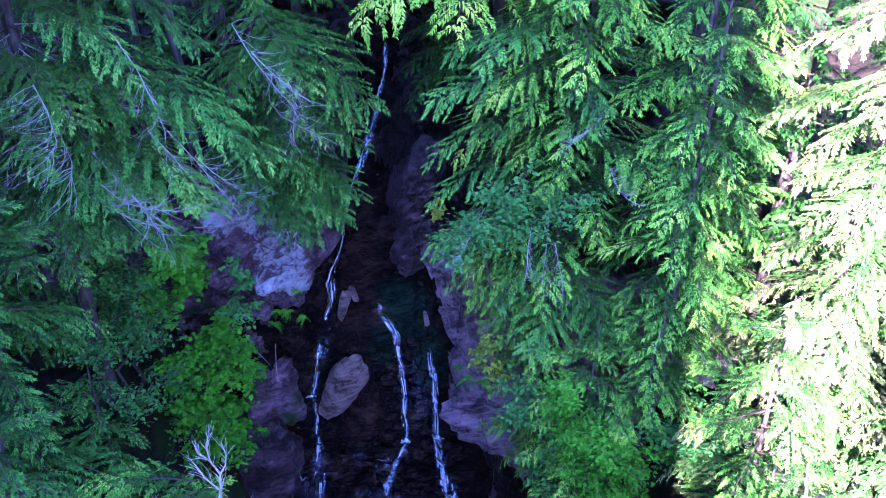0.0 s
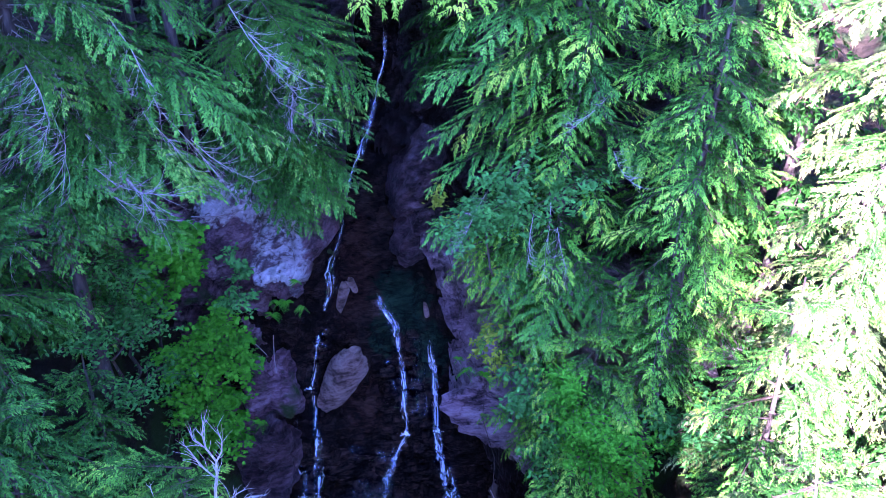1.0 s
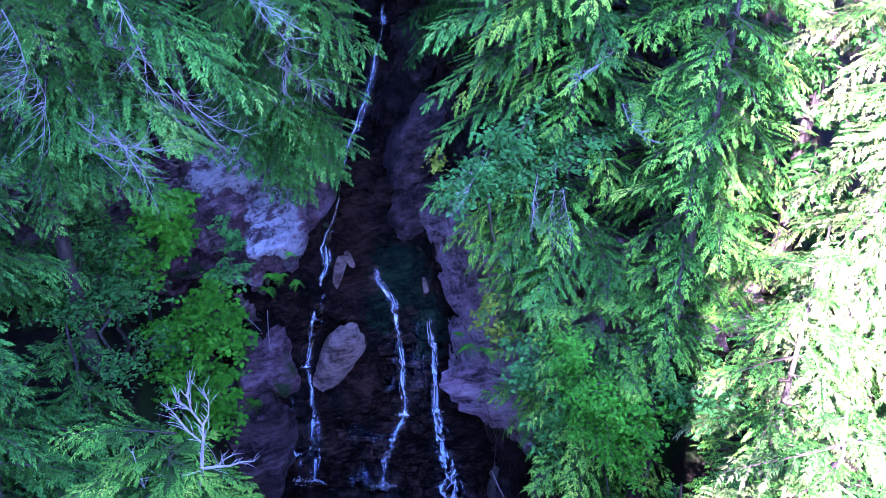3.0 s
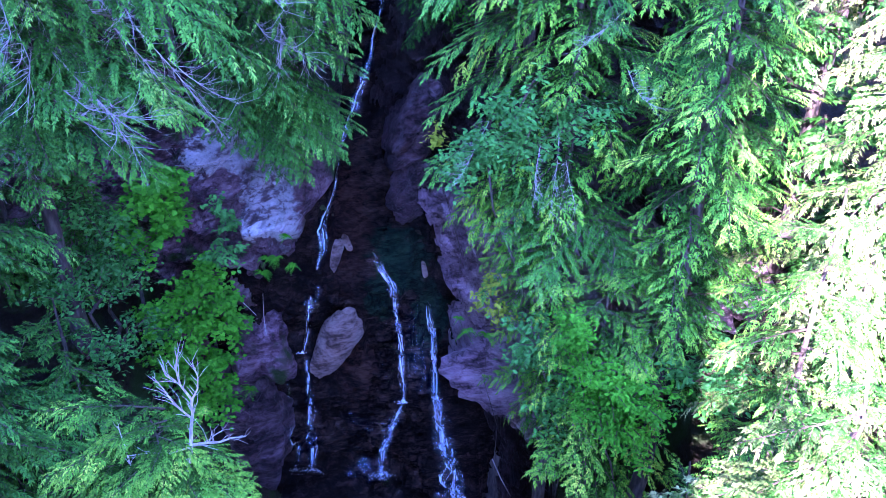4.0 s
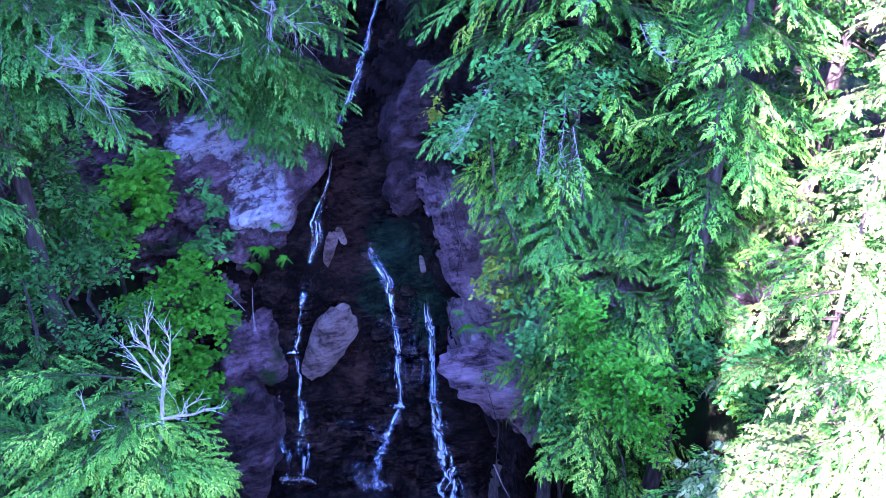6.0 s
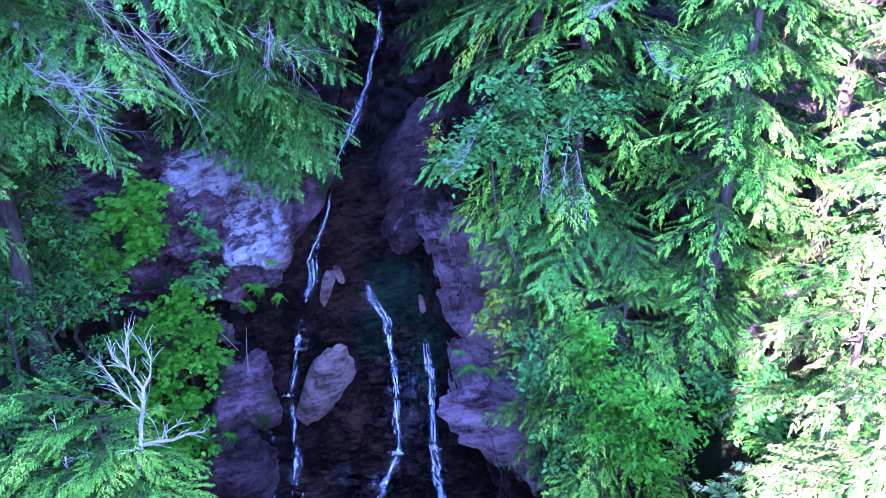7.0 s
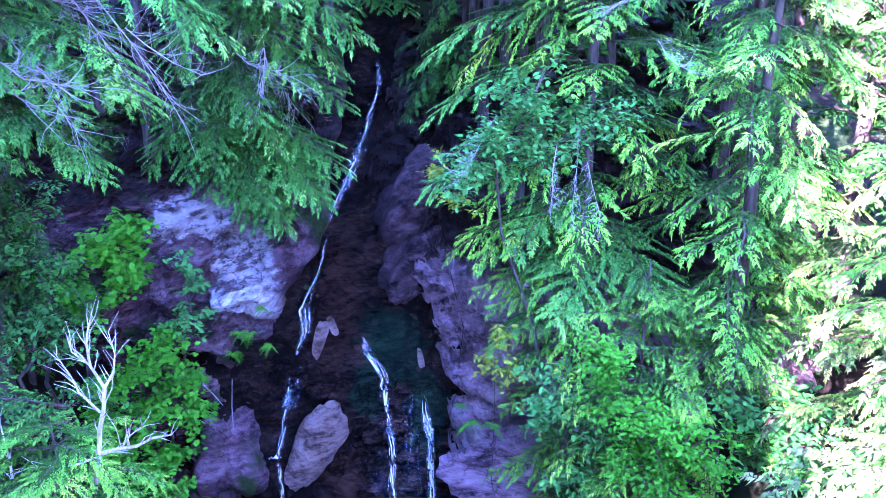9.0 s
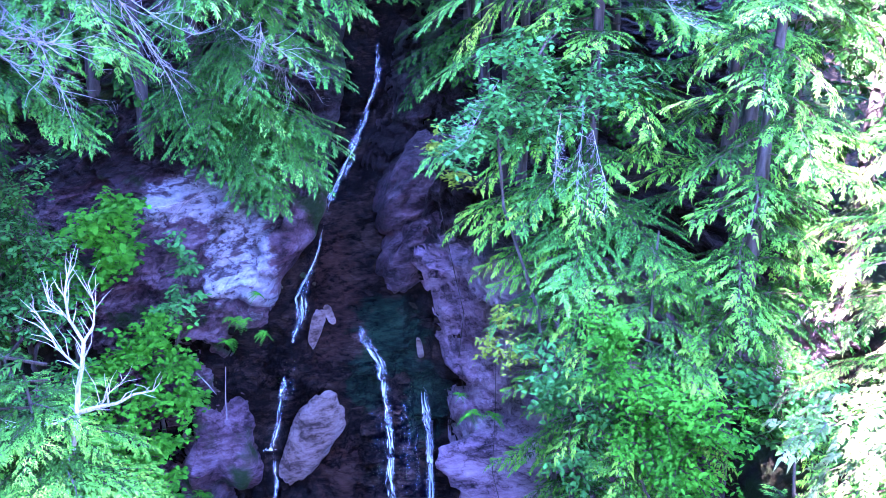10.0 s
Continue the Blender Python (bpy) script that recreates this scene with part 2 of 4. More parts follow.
SHADE_STOPS = [(0.38, (0.0015, 0.00105, 0.00105)), (0.55, (0.006, 0.0036, 0.0039)), (0.68, (0.021, 0.0128, 0.0142)), (0.88, (0.075, 0.051, 0.057))]
DRY_ROCK = rock_material("dry_rock", DRY_STOPS, 0.75, 1.0, moss=0.12)
RIDGE_STOPS = [(0.4, (0.0162, 0.0108, 0.0142)), (0.52, (0.115, 0.0716, 0.0936)), (0.64, (0.311, 0.203, 0.255)), (0.88, (0.567, 0.419, 0.51))]
LEFT_ROCK = rock_material("shoulder_rock", DRY_STOPS, 0.75, 1.0, moss=0.12, bleached=(((-3.75, 16.2, 8.75), (0.6, 2.0, 0.95)), ((-4.7, 17.0, 9.7), (0.9, 2.0, 0.38)), ((-3.5, 16.2, 8.1), (0.45, 2.0, 0.5)), ((-3.95, 16.4, 5.3), (0.4, 2.0, 0.25), RIDGE_STOPS)), shade_z=(4.6, 10.4))
RIGHT_ROCK = rock_material("ridge_rock", RIDGE_STOPS, 0.7, 1.2, shade_z=(4.6, 9.3))
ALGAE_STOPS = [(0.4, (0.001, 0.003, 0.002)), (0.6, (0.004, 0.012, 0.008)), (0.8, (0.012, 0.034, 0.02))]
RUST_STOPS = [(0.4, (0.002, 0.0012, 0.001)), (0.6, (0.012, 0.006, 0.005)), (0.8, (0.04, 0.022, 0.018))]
# wet rock, its colour lowered further to carry the gorge's shade
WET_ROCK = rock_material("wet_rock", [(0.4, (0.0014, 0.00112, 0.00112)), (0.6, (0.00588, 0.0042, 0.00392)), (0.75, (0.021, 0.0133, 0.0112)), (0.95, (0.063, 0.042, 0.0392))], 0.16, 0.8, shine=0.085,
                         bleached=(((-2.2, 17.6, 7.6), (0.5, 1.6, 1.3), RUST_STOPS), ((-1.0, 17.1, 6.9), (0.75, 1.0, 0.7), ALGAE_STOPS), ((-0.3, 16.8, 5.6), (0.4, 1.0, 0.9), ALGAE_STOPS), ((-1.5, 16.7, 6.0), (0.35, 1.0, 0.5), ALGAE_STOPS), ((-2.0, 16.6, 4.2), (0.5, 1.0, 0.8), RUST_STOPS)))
BOULDER_ROCK = rock_material("boulder_rock", [(0.4, (0.0156, 0.0104, 0.0091)), (0.54, (0.091, 0.0546, 0.0468)), (0.66, (0.247, 0.163, 0.15)), (0.9, (0.442, 0.325, 0.299))], 0.55, 1.0, 1.6)
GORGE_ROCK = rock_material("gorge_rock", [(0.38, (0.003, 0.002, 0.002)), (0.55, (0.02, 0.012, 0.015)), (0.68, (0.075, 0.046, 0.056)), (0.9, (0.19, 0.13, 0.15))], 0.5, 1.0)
SOIL = rock_material("forest_soil", [(0.35, (0.006, 0.005, 0.0035)), (0.6, (0.014, 0.011, 0.008)), (0.85, (0.03, 0.025, 0.016))], 0.9, 1.0, 1.5, moss=0.6)
BARK = wood_material("bark", (0.02, 0.015, 0.014), (0.075, 0.06, 0.055))
TWIG = wood_material("twig_bark", (0.03, 0.02, 0.016), (0.09, 0.065, 0.05), 20)
DEADWOOD = wood_material("dead_wood", (0.172, 0.148, 0.156), (0.359, 0.32, 0.328), 20)
BLEACHED = wood_material("bleached_wood", (0.24, 0.21, 0.21), (0.52, 0.48, 0.47), 20)
WATER = water_material("falling_water", 0.4, 2.2, 2.6, 0.9, 0.55)
VEIL = water_material("water_veil", 0.48, 9.0, 1.8, 0.4, 0.55)
FOAM_DROPS = wood_material("foam", (0.4, 0.44, 0.6), (0.7, 0.74, 0.9), 30)


# ---- mesh helpers ----
def mesh_from(name, verts, faces, mats, smooth=False, slots=None, uv=None):
    me = bpy.data.meshes.new(name)
    me.from_pydata([tuple(v) for v in verts], [], [tuple(f) for f in faces])
    for m in (mats if isinstance(mats, (list, tuple)) else [mats]):
        me.materials.append(m)
    if smooth:
        me.polygons.foreach_set("use_smooth", [True] * len(me.polygons))
    if slots is not None:
        me.polygons.foreach_set("material_index", slots)
    if uv is not None:
        layer = me.uv_layers.new(name="flow")
        for loop in me.loops:
            layer.data[loop.index].uv = uv[loop.vertex_index]
    me.update()
    return me


def part(name, me, parent, label="", m=None):
    ob = new(name, me)
    ob.parent = parent
    if m is not None:
        ob.matrix_basis = m
    return tagged(ob, label)


def thing(name, x, y, z, label, category, group="", kind=""):
    ob = new(name)
    ob.empty_display_size = 0.2
    ob.matrix_basis = pose(x, y, z)
    return tagged(ob, label, category, group, kind)


def grid_faces(nu, nv, flip=False):
    i = np.arange(nu * nv).reshape(nu, nv)
    q = np.stack([i[:-1, :-1], i[1:, :-1], i[1:, 1:], i[:-1, 1:]], -1).reshape(-1, 4)
    return (q[:, ::-1] if flip else q).tolist()


def tube(points, radii, sides=6, start=0):
    """A bent tapering tube through the points. Returns vertices and faces."""
    pts = [Vector(p) for p in points]
    verts, faces = [], []
    for i, p in enumerate(pts):
        d = (pts[min(i + 1, len(pts) - 1)] - pts[max(i - 1, 0)]).normalized()
        a = d.orthogonal().normalized() if i == 0 else (a - d * a.dot(d)).normalized()
        b = d.cross(a)
        for k in range(sides):
            w = 2 * math.pi * k / sides
            verts.append(p + (a * math.cos(w) + b * math.sin(w)) * radii[i])
    for i in range(len(pts) - 1):
        for k in range(sides):
            j = start + i * sides
            faces.append((j + k, j + (k + 1) % sides, j + sides + (k + 1) % sides, j + sides + k))
    return verts, faces


def join_tubes(tubes, sides=4):
    verts, faces = [], []
    for pts, rad in tubes:
        v, f = tube(pts, rad, sides, len(verts))
        verts += v
        faces += f
    return verts, faces


# ---- lie of the land ----
STREAM_X = -1.6


def lerp(x, xs, ys):
    return float(np.interp(x, xs, ys))


def channel_y(z):
    return lerp(z, [-1, 1.5, 4, 5.5, 6.4, 6.6, 7.3, 8.0, 9.0, 9.5, 10.3, 11.3, 12.3, 14], [16.3, 16.5, 16.6, 16.7, 16.75, 16.95, 17.3, 17.8, 18.6, 19.2, 19.9, 21.7, 22.8, 24.2])


def left_edge(z):
    return lerp(z, [0, 1.5, 3.7, 5.7, 7, 8, 8.5, 9, 9.6, 10.4, 11.5, 13], [-4.9, -4.6, -4.1, -3.6, -3.3, -3.15, -2.8, -2.45, -2.3, -2.3, -2.2, -2.3])


def right_edge(z):
    return lerp(z, [0, 1, 2.5, 3.5, 4.6, 6, 7.2, 8.2, 9.2, 9.9, 10.6, 11.5, 13], [1.5, 1.4, 1.2, 0.95, 0.2, 0.05, -0.15, -0.45, -1.1, -1.75, -1.5, -1.3, -1.0])


def left_face(z):
    return lerp(z, [-1, 1, 4, 5.2, 5.8, 6.5, 7.2, 8, 9, 9.5, 10, 11, 12.5, 14], [15.6, 16.0, 16.3, 16.2, 16.5, 16.9, 16.6, 16.15, 16.2, 16.8, 17.8, 19.2, 21, 23])


def right_face(z):
    return lerp(z, [-1, 1, 3.5, 5, 6, 6.3, 7.2, 8, 9, 9.8, 11, 12.5, 14], [15.0, 15.4, 15.5, 15.6, 15.75, 16.0, 16.0, 16.2, 17.3, 18.5, 20.4, 22.2, 24])


def fract(p, h=0.9, lac=2.1, octaves=6):
    return noise.fractal(Vector(p), h, lac, octaves)


def cell(u, v, w, h, seed):
    """Broken rock in courses: a number for the block at (u, v), how far up it the point lies, and the way to its nearest joint."""
    row = math.floor(v / h)
    b = u / w + 3.7 * noise.cell(Vector((row + 0.5, seed + 0.5, 0.5)))
    col = math.floor(b)
    du, dv = b - col, v / h - row
    return noise.cell(Vector((row + 0.5, col + 0.5, seed + 7.5))), dv, min(du * w, (1 - du) * w, dv * h, (1 - dv) * h)


def strata(x, y, z):
    """Bedded rock: broken ledges that dip a little, rough at three scales."""
    n1 = fract((x * 0.7, y * 0.7, z * 0.7), octaves=3)
    n2 = fract((x * 2.1 + 9, y * 2.1, z * 2.1), octaves=4)
    w = z + 0.45 * x + 0.45 * n1 + 0.1 * n2
    a, va, ea = cell(x - 0.3 * z + 0.5 * n1 + 0.12 * n2, w, 0.85, 0.42, 3)
    b, vb, eb = cell(x - 0.3 * z + 0.4 * n1 + 0.12 * n2 + 4, w * 1.02, 0.3, 0.15, 5)
    joint = 0.18 * max(0.0, 1 - ea / 0.05) + 0.06 * max(0.0, 1 - eb / 0.035)
    return 0.32 * fract((x, y, z * 1.4)) + 0.36 * (a - 0.5) + 0.2 * (va - 0.5) + 0.13 * (b - 0.5) + 0.05 * (vb - 0.5) + 0.035 * n2 + 0.05 * fract((x * 5 + z, y * 5, z * 7), 0.7, 2.1, 4) - joint


def channel_shape(x, z):
    """The wet face: a smooth slab above, broken ledges with upright joints below and beside it."""
    n1 = fract((x * 0.5 + 3, z * 1.3, 1.7), octaves=5)
    edge = 0.18 * noise.noise(Vector((2.2, z * 1.4, 4.0)))
    slab = lerp(z, [6.35, 6.75, 9, 9.6], [0, 1, 1, 0.2]) * lerp(x + edge, [-2.62, -2.5, -0.8, -0.68], [0, 1, 1, 0])
    y = channel_y(z) + 0.015 * (x - STREAM_X) ** 2
    n2 = fract((x * 1.6, 5.5, z * 1.6), octaves=4)
    u, v = x + 0.14 * n2 + 0.05 * z, z + 0.16 * x + 0.35 * n1 + 0.1 * n2
    a, va, ea = cell(u, v, 0.8, 0.74, 11)
    b, vb, eb = cell(u + 3, v + 0.2, 0.36, 0.3, 13)

    def saw(k):
        return 0.5 - k if k < 0.72 else -0.22 + (k - 0.72) / 0.28 * 0.72

    joint = 0.09 * max(0.0, 1 - ea / 0.05) + 0.04 * max(0.0, 1 - eb / 0.035)
    rough = 0.3 * (a - 0.5) + (0.2 + 0.25 * a) * saw(va) + 0.1 * (b - 0.5) + (0.03 + 0.1 * b) * saw(vb) + joint - 0.08 * n1 - 0.03 * fract((x * 4, z * 6, 2.0), octaves=4)
    gully = 0.28 * (math.exp(-((x + 2.72 + edge) / 0.16) ** 2) + 0.8 * math.exp(-((x + 0.58 + edge) / 0.14) ** 2)) * lerp(z, [6.5, 7, 8.6, 9.2], [0, 1, 1, 0])
    slot = 0.7 * math.exp(-((x + 1.75 + 0.25 * (10.3 - z) * (z < 10.3)) / 0.5) ** 2) * lerp(z, [9.3, 9.9, 12.3, 13], [0, 1, 1, 0.3])
    sheet_marks = 0.05 * n1 + 0.02 * n2 + 0.012 * fract((x * 6, 1.0, z * 1.2), octaves=3)
    return y + (1 - slab) * rough - slab * sheet_marks + gully + slot


CH_X, CH_Z = np.linspace(-5.6, 2.4, 250), np.linspace(-0.8, 13.8, 440)
CH_Y = np.array([[channel_shape(float(x), float(z)) for z in CH_Z] for x in CH_X])


def channel_point(x, z):
    i, j = (x + 5.6) / 8.0 * 249, (z + 0.8) / 14.6 * 439
    a, b = max(0, min(248, int(i))), max(0, min(438, int(j)))
    p, q = i - a, j - b
    return float((CH_Y[a, b] * (1 - p) + CH_Y[a + 1, b] * p) * (1 - q) + (CH_Y[a, b + 1] * (1 - p) + CH_Y[a + 1, b + 1] * p) * q)


def sheet(name, fn, nu, nv, mat, label, flip=False):
    verts = [fn(u / (nu - 1), v / (nv - 1)) for u in range(nu) for v in range(nv)]
    faces = grid_faces(nu, nv, flip)
    ob = new(name, mesh_from(name, verts, faces, mat, True))
    return tagged(ob, label, "rock face", kind="structure")


def channel_fn(u, v):
    i, j = round(u * 249), round(v * 439)
    return (CH_X[i], CH_Y[i, j], CH_Z[j])


def left_fn(u, v):
    z = -0.6 + 14.2 * v
    d = 7.0 * u ** 1.6
    x = left_edge(z) - d + 0.12 * fract((3.3, z * 1.5, 0), octaves=3)
    y = left_face(z) + 1.1 * math.exp(-d / 0.22) - 0.35 * max(0.0, d - 2.2)
    return (x, y - strata(x, y, z) * min(1.0, 0.25 + d / 0.8), z)


def right_fn(u, v):
    z = -0.6 + 14.2 * v
    d = 7.0 * u ** 1.6
    x = right_edge(z) + d + 0.1 * fract((7.3, z * 1.5, 0), octaves=3)
    y = right_face(z) + 1.0 * math.exp(-d / 0.25) - 0.45 * max(0.0, d - 0.3)
    return (x, y - 1.15 * strata(x + 20, y, z), z)


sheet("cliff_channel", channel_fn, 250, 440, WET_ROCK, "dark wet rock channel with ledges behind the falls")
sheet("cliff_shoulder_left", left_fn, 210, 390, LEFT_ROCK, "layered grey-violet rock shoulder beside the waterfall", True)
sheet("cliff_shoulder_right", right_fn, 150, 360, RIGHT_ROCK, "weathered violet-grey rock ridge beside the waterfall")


def ground_height(x, y):
    # outer banks rise out of view to keep low sky light off
    left = lerp(-x, [4.2, 6.9, 11, 26, 60], [0, 7.6, 10.5, 30, 45])
    right = lerp(x, [1.7, 4.6, 10, 26, 60], [0, 7.0, 11.5, 32, 48])
    back = 0.0
    if y > 16.5:
        back = lerp(y, [16.5, 17.8, 19.5, 24, 40, 400], [-1, 8.6, 10.2, 14.5, 27, 190])
        if y < 26:
            g = math.exp(-((x - STREAM_X) / 0.8) ** 2)
            back -= g * lerp(y, [17, 18.5, 20, 23, 26], [0, 2.0, 2.2, 2.2, 0])
    ahead = 0.0
    edge = x - (0.55 + 0.364 * y)          # unseen ridge behind and beside the viewer, profiled to cast the shade edge
    if y < 0:
        ahead = lerp(-edge, [-4.0, -2.0, -0.5, 0.2, 0.55, 0.7, 0.85, 1.4, 2.6, 3.2, 19, 32], [0, 12, 16.5, 18, 20, 24, 27, 31, 35, 39, 39, 0]) * min(1.0, -y / 6.0)
    down = lerp(-y, [14, 60, 300], [0, 24, 60])          # unseen slope behind the viewer, added to block low sky light
    h = max(left, right, back, ahead, down, 0.0)
    return h + 0.5 * fract((x * 0.25, y * 0.25, 0.5), octaves=4) - 0.3


def ground_axis(lo, hi, step, far):
    fine = list(np.arange(lo, hi + 0.01, step))
    out = [far * (i / 14) ** 2.2 for i in range(1, 15)]
    return [lo - o for o in reversed(out)] + fine + [hi + o for o in out]


gx, gy = ground_axis(-22, 22, 0.5, 380), ground_axis(-20, 34, 0.45, 380)
ground = tagged(new("ground", mesh_from("ground", [(x, y, ground_height(x, y)) for x in gx for y in gy], grid_faces(len(gx), len(gy)), SOIL, True)),
                "dark mossy soil of a steep wooded ravine", "ground", kind="structure")


# ---- rocks ----
def boulder(name, c, size, turn, mat, label, seed, rough=0.3, taper=0.0, square=2.0):
    bm = bmesh.new()
    bmesh.ops.create_icosphere(bm, subdivisions=5, radius=1.0)
    for v in bm.verts:
        p = v.co.copy()
        n1 = fract((p.x * 1.1 + seed, p.y * 1.1, p.z * 1.1), octaves=5)
        n2 = abs(((p.z * 2.3 + 0.5 * n1 + p.x * 0.4) % 1.0) - 0.5)
        n3 = abs(((p.z * 5.2 + 1.4 * n1 - p.x * 1.3) % 1.0) - 0.5)
        box = (abs(p.x) ** square + abs(p.y) ** square + abs(p.z) ** square) ** (-1 / square)
        p = Vector((p.x * (1 + taper * p.z), p.y * (1 + taper * p.z), p.z)) * box
        v.co = p * (1 + rough * n1 - 0.22 * max(0.0, n2 - 0.3) - 0.1 * max(0.0, n3 - 0.25) + 0.05 * fract((p.x * 2.6 + seed, p.y * 2.6, p.z * 5), octaves=5))
    me = bpy.data.meshes.new(name)
    bm.to_mesh(me)
    bm.free()
    me.materials.append(mat)
    me.polygons.foreach_set("use_smooth", [True] * len(me.polygons))
    ob = new(name, me)
    ob.matrix_basis = pose(*c, *turn) @ Matrix.Diagonal((*size, 1))
    return tagged(ob, label, "boulder", "rocks in the falls")


boulder("boulder", (-2.56, 16.42, 5.08), (0.43, 0.4, 1.06), (0, 26, 0), BOULDER_ROCK, "large oval pale boulder wedged between two streams", 1, 0.2, 0.3, 2.2)
boulder("boulder", (-2.45, 17.12, 7.16), (0.12, 0.16, 0.38), (-25, 14, 0), BOULDER_ROCK, "small pale upright slab of rock in the channel", 2, 0.15, 0.35, 3.0)
boulder("boulder", (-2.2, 17.3, 7.38), (0.07, 0.1, 0.2), (-25, -28, 0), BOULDER_ROCK, "small pale flake of rock in the channel", 8, 0.15, 0.1, 3.0)
boulder("boulder", (-0.42, 17.15, 6.75), (0.06, 0.1, 0.2), (-20, -12, 0), BOULDER_ROCK, "small pale flake of rock beside the ridge", 9, 0.15, -0.2, 3.0)
boulder("boulder", (-4.25, 16.5, 4.95), (0.62, 0.55, 0.85), (0, 12, 0), DRY_ROCK, "rounded layered rock bulge beside a thin stream", 3, 0.42, -0.12, 2.8)
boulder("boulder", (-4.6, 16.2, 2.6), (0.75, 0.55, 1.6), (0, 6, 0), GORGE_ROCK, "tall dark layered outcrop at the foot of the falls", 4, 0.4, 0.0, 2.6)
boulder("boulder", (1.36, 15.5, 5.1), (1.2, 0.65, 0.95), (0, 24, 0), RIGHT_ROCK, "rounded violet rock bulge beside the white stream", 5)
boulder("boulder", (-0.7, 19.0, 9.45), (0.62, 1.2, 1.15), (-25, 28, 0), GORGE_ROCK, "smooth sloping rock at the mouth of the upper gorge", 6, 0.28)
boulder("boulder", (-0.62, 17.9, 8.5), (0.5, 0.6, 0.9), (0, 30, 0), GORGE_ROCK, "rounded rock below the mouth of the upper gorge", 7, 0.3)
boulder("boulder", (1.97, 14.9, 5.98), (0.17, 0.15, 0.3), (0, -8, 20), RIGHT_ROCK, "small pale upright stone among the shrubs", 21, 0.15, -0.2, 2.6)
for i, (bx, by, bz, s) in enumerate([(-2.6, 15.9, 0.7, 0.8), (-1.6, 15.8, 0.5, 0.6), (-3.6, 15.8, 0.6, 0.6), (-0.6, 15.6, 0.3, 0.7), (0.7, 15.4, 0.2, 0.6)]):
    boulder("boulder", (bx, by, bz), (s, s * 0.8, s * 0.55), (10 * i, 0, 40 * i), WET_ROCK, "dark wet rock at the foot of the falls", 11 + i)


def ledge_block(c, size, turn, seed):
    """A squarish wet block with worn corners."""
    bm = bmesh.new()
    bmesh.ops.create_cube(bm, size=2.0)
    bmesh.ops.subdivide_edges(bm, edges=bm.edges[:], cuts=9, use_grid_fill=True)
    for v in bm.verts:
        p = v.co.copy()
        r = (abs(p.x) ** 5 + abs(p.y) ** 5 + abs(p.z) ** 5) ** 0.2
        p = p / r
        v.co = p * (1 + 0.16 * fract((p.x * 1.2 + seed, p.y * 1.2, p.z * 1.2), octaves=5))
    me = bpy.data.meshes.new("ledge_block")
    bm.to_mesh(me)
    bm.free()
    me.materials.append(WET_ROCK)
    me.polygons.foreach_set("use_smooth", [True] * len(me.polygons))
    ob = new("ledge_block", me)
    ob.matrix_basis = pose(*c, *turn) @ Matrix.Diagonal((*size, 1))
    return tagged(ob, "dark wet block of rock in the falls", "rock", "rocks in the falls")


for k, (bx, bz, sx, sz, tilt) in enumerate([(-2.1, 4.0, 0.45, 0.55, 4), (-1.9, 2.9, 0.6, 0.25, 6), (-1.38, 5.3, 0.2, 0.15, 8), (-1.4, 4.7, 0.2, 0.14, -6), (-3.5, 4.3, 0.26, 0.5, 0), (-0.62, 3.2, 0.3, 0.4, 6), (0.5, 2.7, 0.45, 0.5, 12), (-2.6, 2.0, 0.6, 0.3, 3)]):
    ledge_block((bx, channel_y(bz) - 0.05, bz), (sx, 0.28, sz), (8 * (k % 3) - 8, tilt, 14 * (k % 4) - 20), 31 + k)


# ---- water ----
def stream(name, path, width, strands, label, seed, spread=1.0):
    """A fall: an Empty with its strands as ribbons that follow the rock. path: x, z down the fall, with its own width factor."""
    rng = random.Random(seed)
    x0, z0, _ = path[0]
    root = thing(name, x0, channel_y(z0), z0, label, "waterfall", "streams of the waterfall", "structure")
    n = max(24, int((path[0][1] - path[-1][1]) * 16))
    px = [p[0] for p in path][::-1]
    pz = [p[1] for p in path][::-1]
    pw = [p[2] for p in path][::-1]
    drop = path[0][1] - path[-1][1]
    for s in range(2 + strands):
        veil = s < 2
        verts, faces, uv = [], [], []
        t = 0.0 if veil else rng.uniform(0, 0.5) / drop
        while t < 0.98:
            end = 1.0 if veil else min(1.0, t + rng.uniform(0.5, 1.8) / drop)
            off = (s - 0.5) * 0.5 if veil else max(-0.5, min(0.5, rng.gauss(0, 0.2)))
            ph = rng.uniform(0, 50)
            m = max(7, int(2 * n * (end - t)))
            w0 = width * 1.3 if veil else width * rng.uniform(0.35, 1.0)
            first = len(verts)
            for i in range(m):
                z = path[0][1] - drop * (t + (end - t) * i / (m - 1))
                wf = lerp(z, pz, pw)
                x = lerp(z, pz, px) + width * wf * (off + 0.3 * noise.noise(Vector((ph, z * 1.6, 0)))) + 0.03 * noise.noise(Vector((ph, z * 6, 3)))
                y = min(channel_point(x + dx, z + dz) for dx in (-0.05, 0.05) for dz in (-0.08, 0.0, 0.08)) - 0.015 - 0.012 * (s % 7)
                w = w0 * (wf ** (1.0 if veil else 0.6)) * (0.9 + 0.7 * noise.noise(Vector((ph, z * 4, 11)))) * min(1.0, 4 * i / m + 0.15, 4 * (m - 1 - i) / m + 0.15)
                for k in (-0.5, -0.2, 0.2, 0.5):
                    verts.append((x + k * w - x0, y - 0.12 * w * (1 - 4 * k * k) - channel_y(z0), z - z0))
                    uv.append((k + 0.5, z))
            for f in grid_faces(m, 4):
                faces.append([v + first for v in f])
            t = end + (0 if veil else rng.uniform(-0.1, 0.25) / drop)
        part("veil" if veil else "strand", mesh_from("strand", verts, faces, VEIL if veil else WATER, True, None, uv), root)
    return root


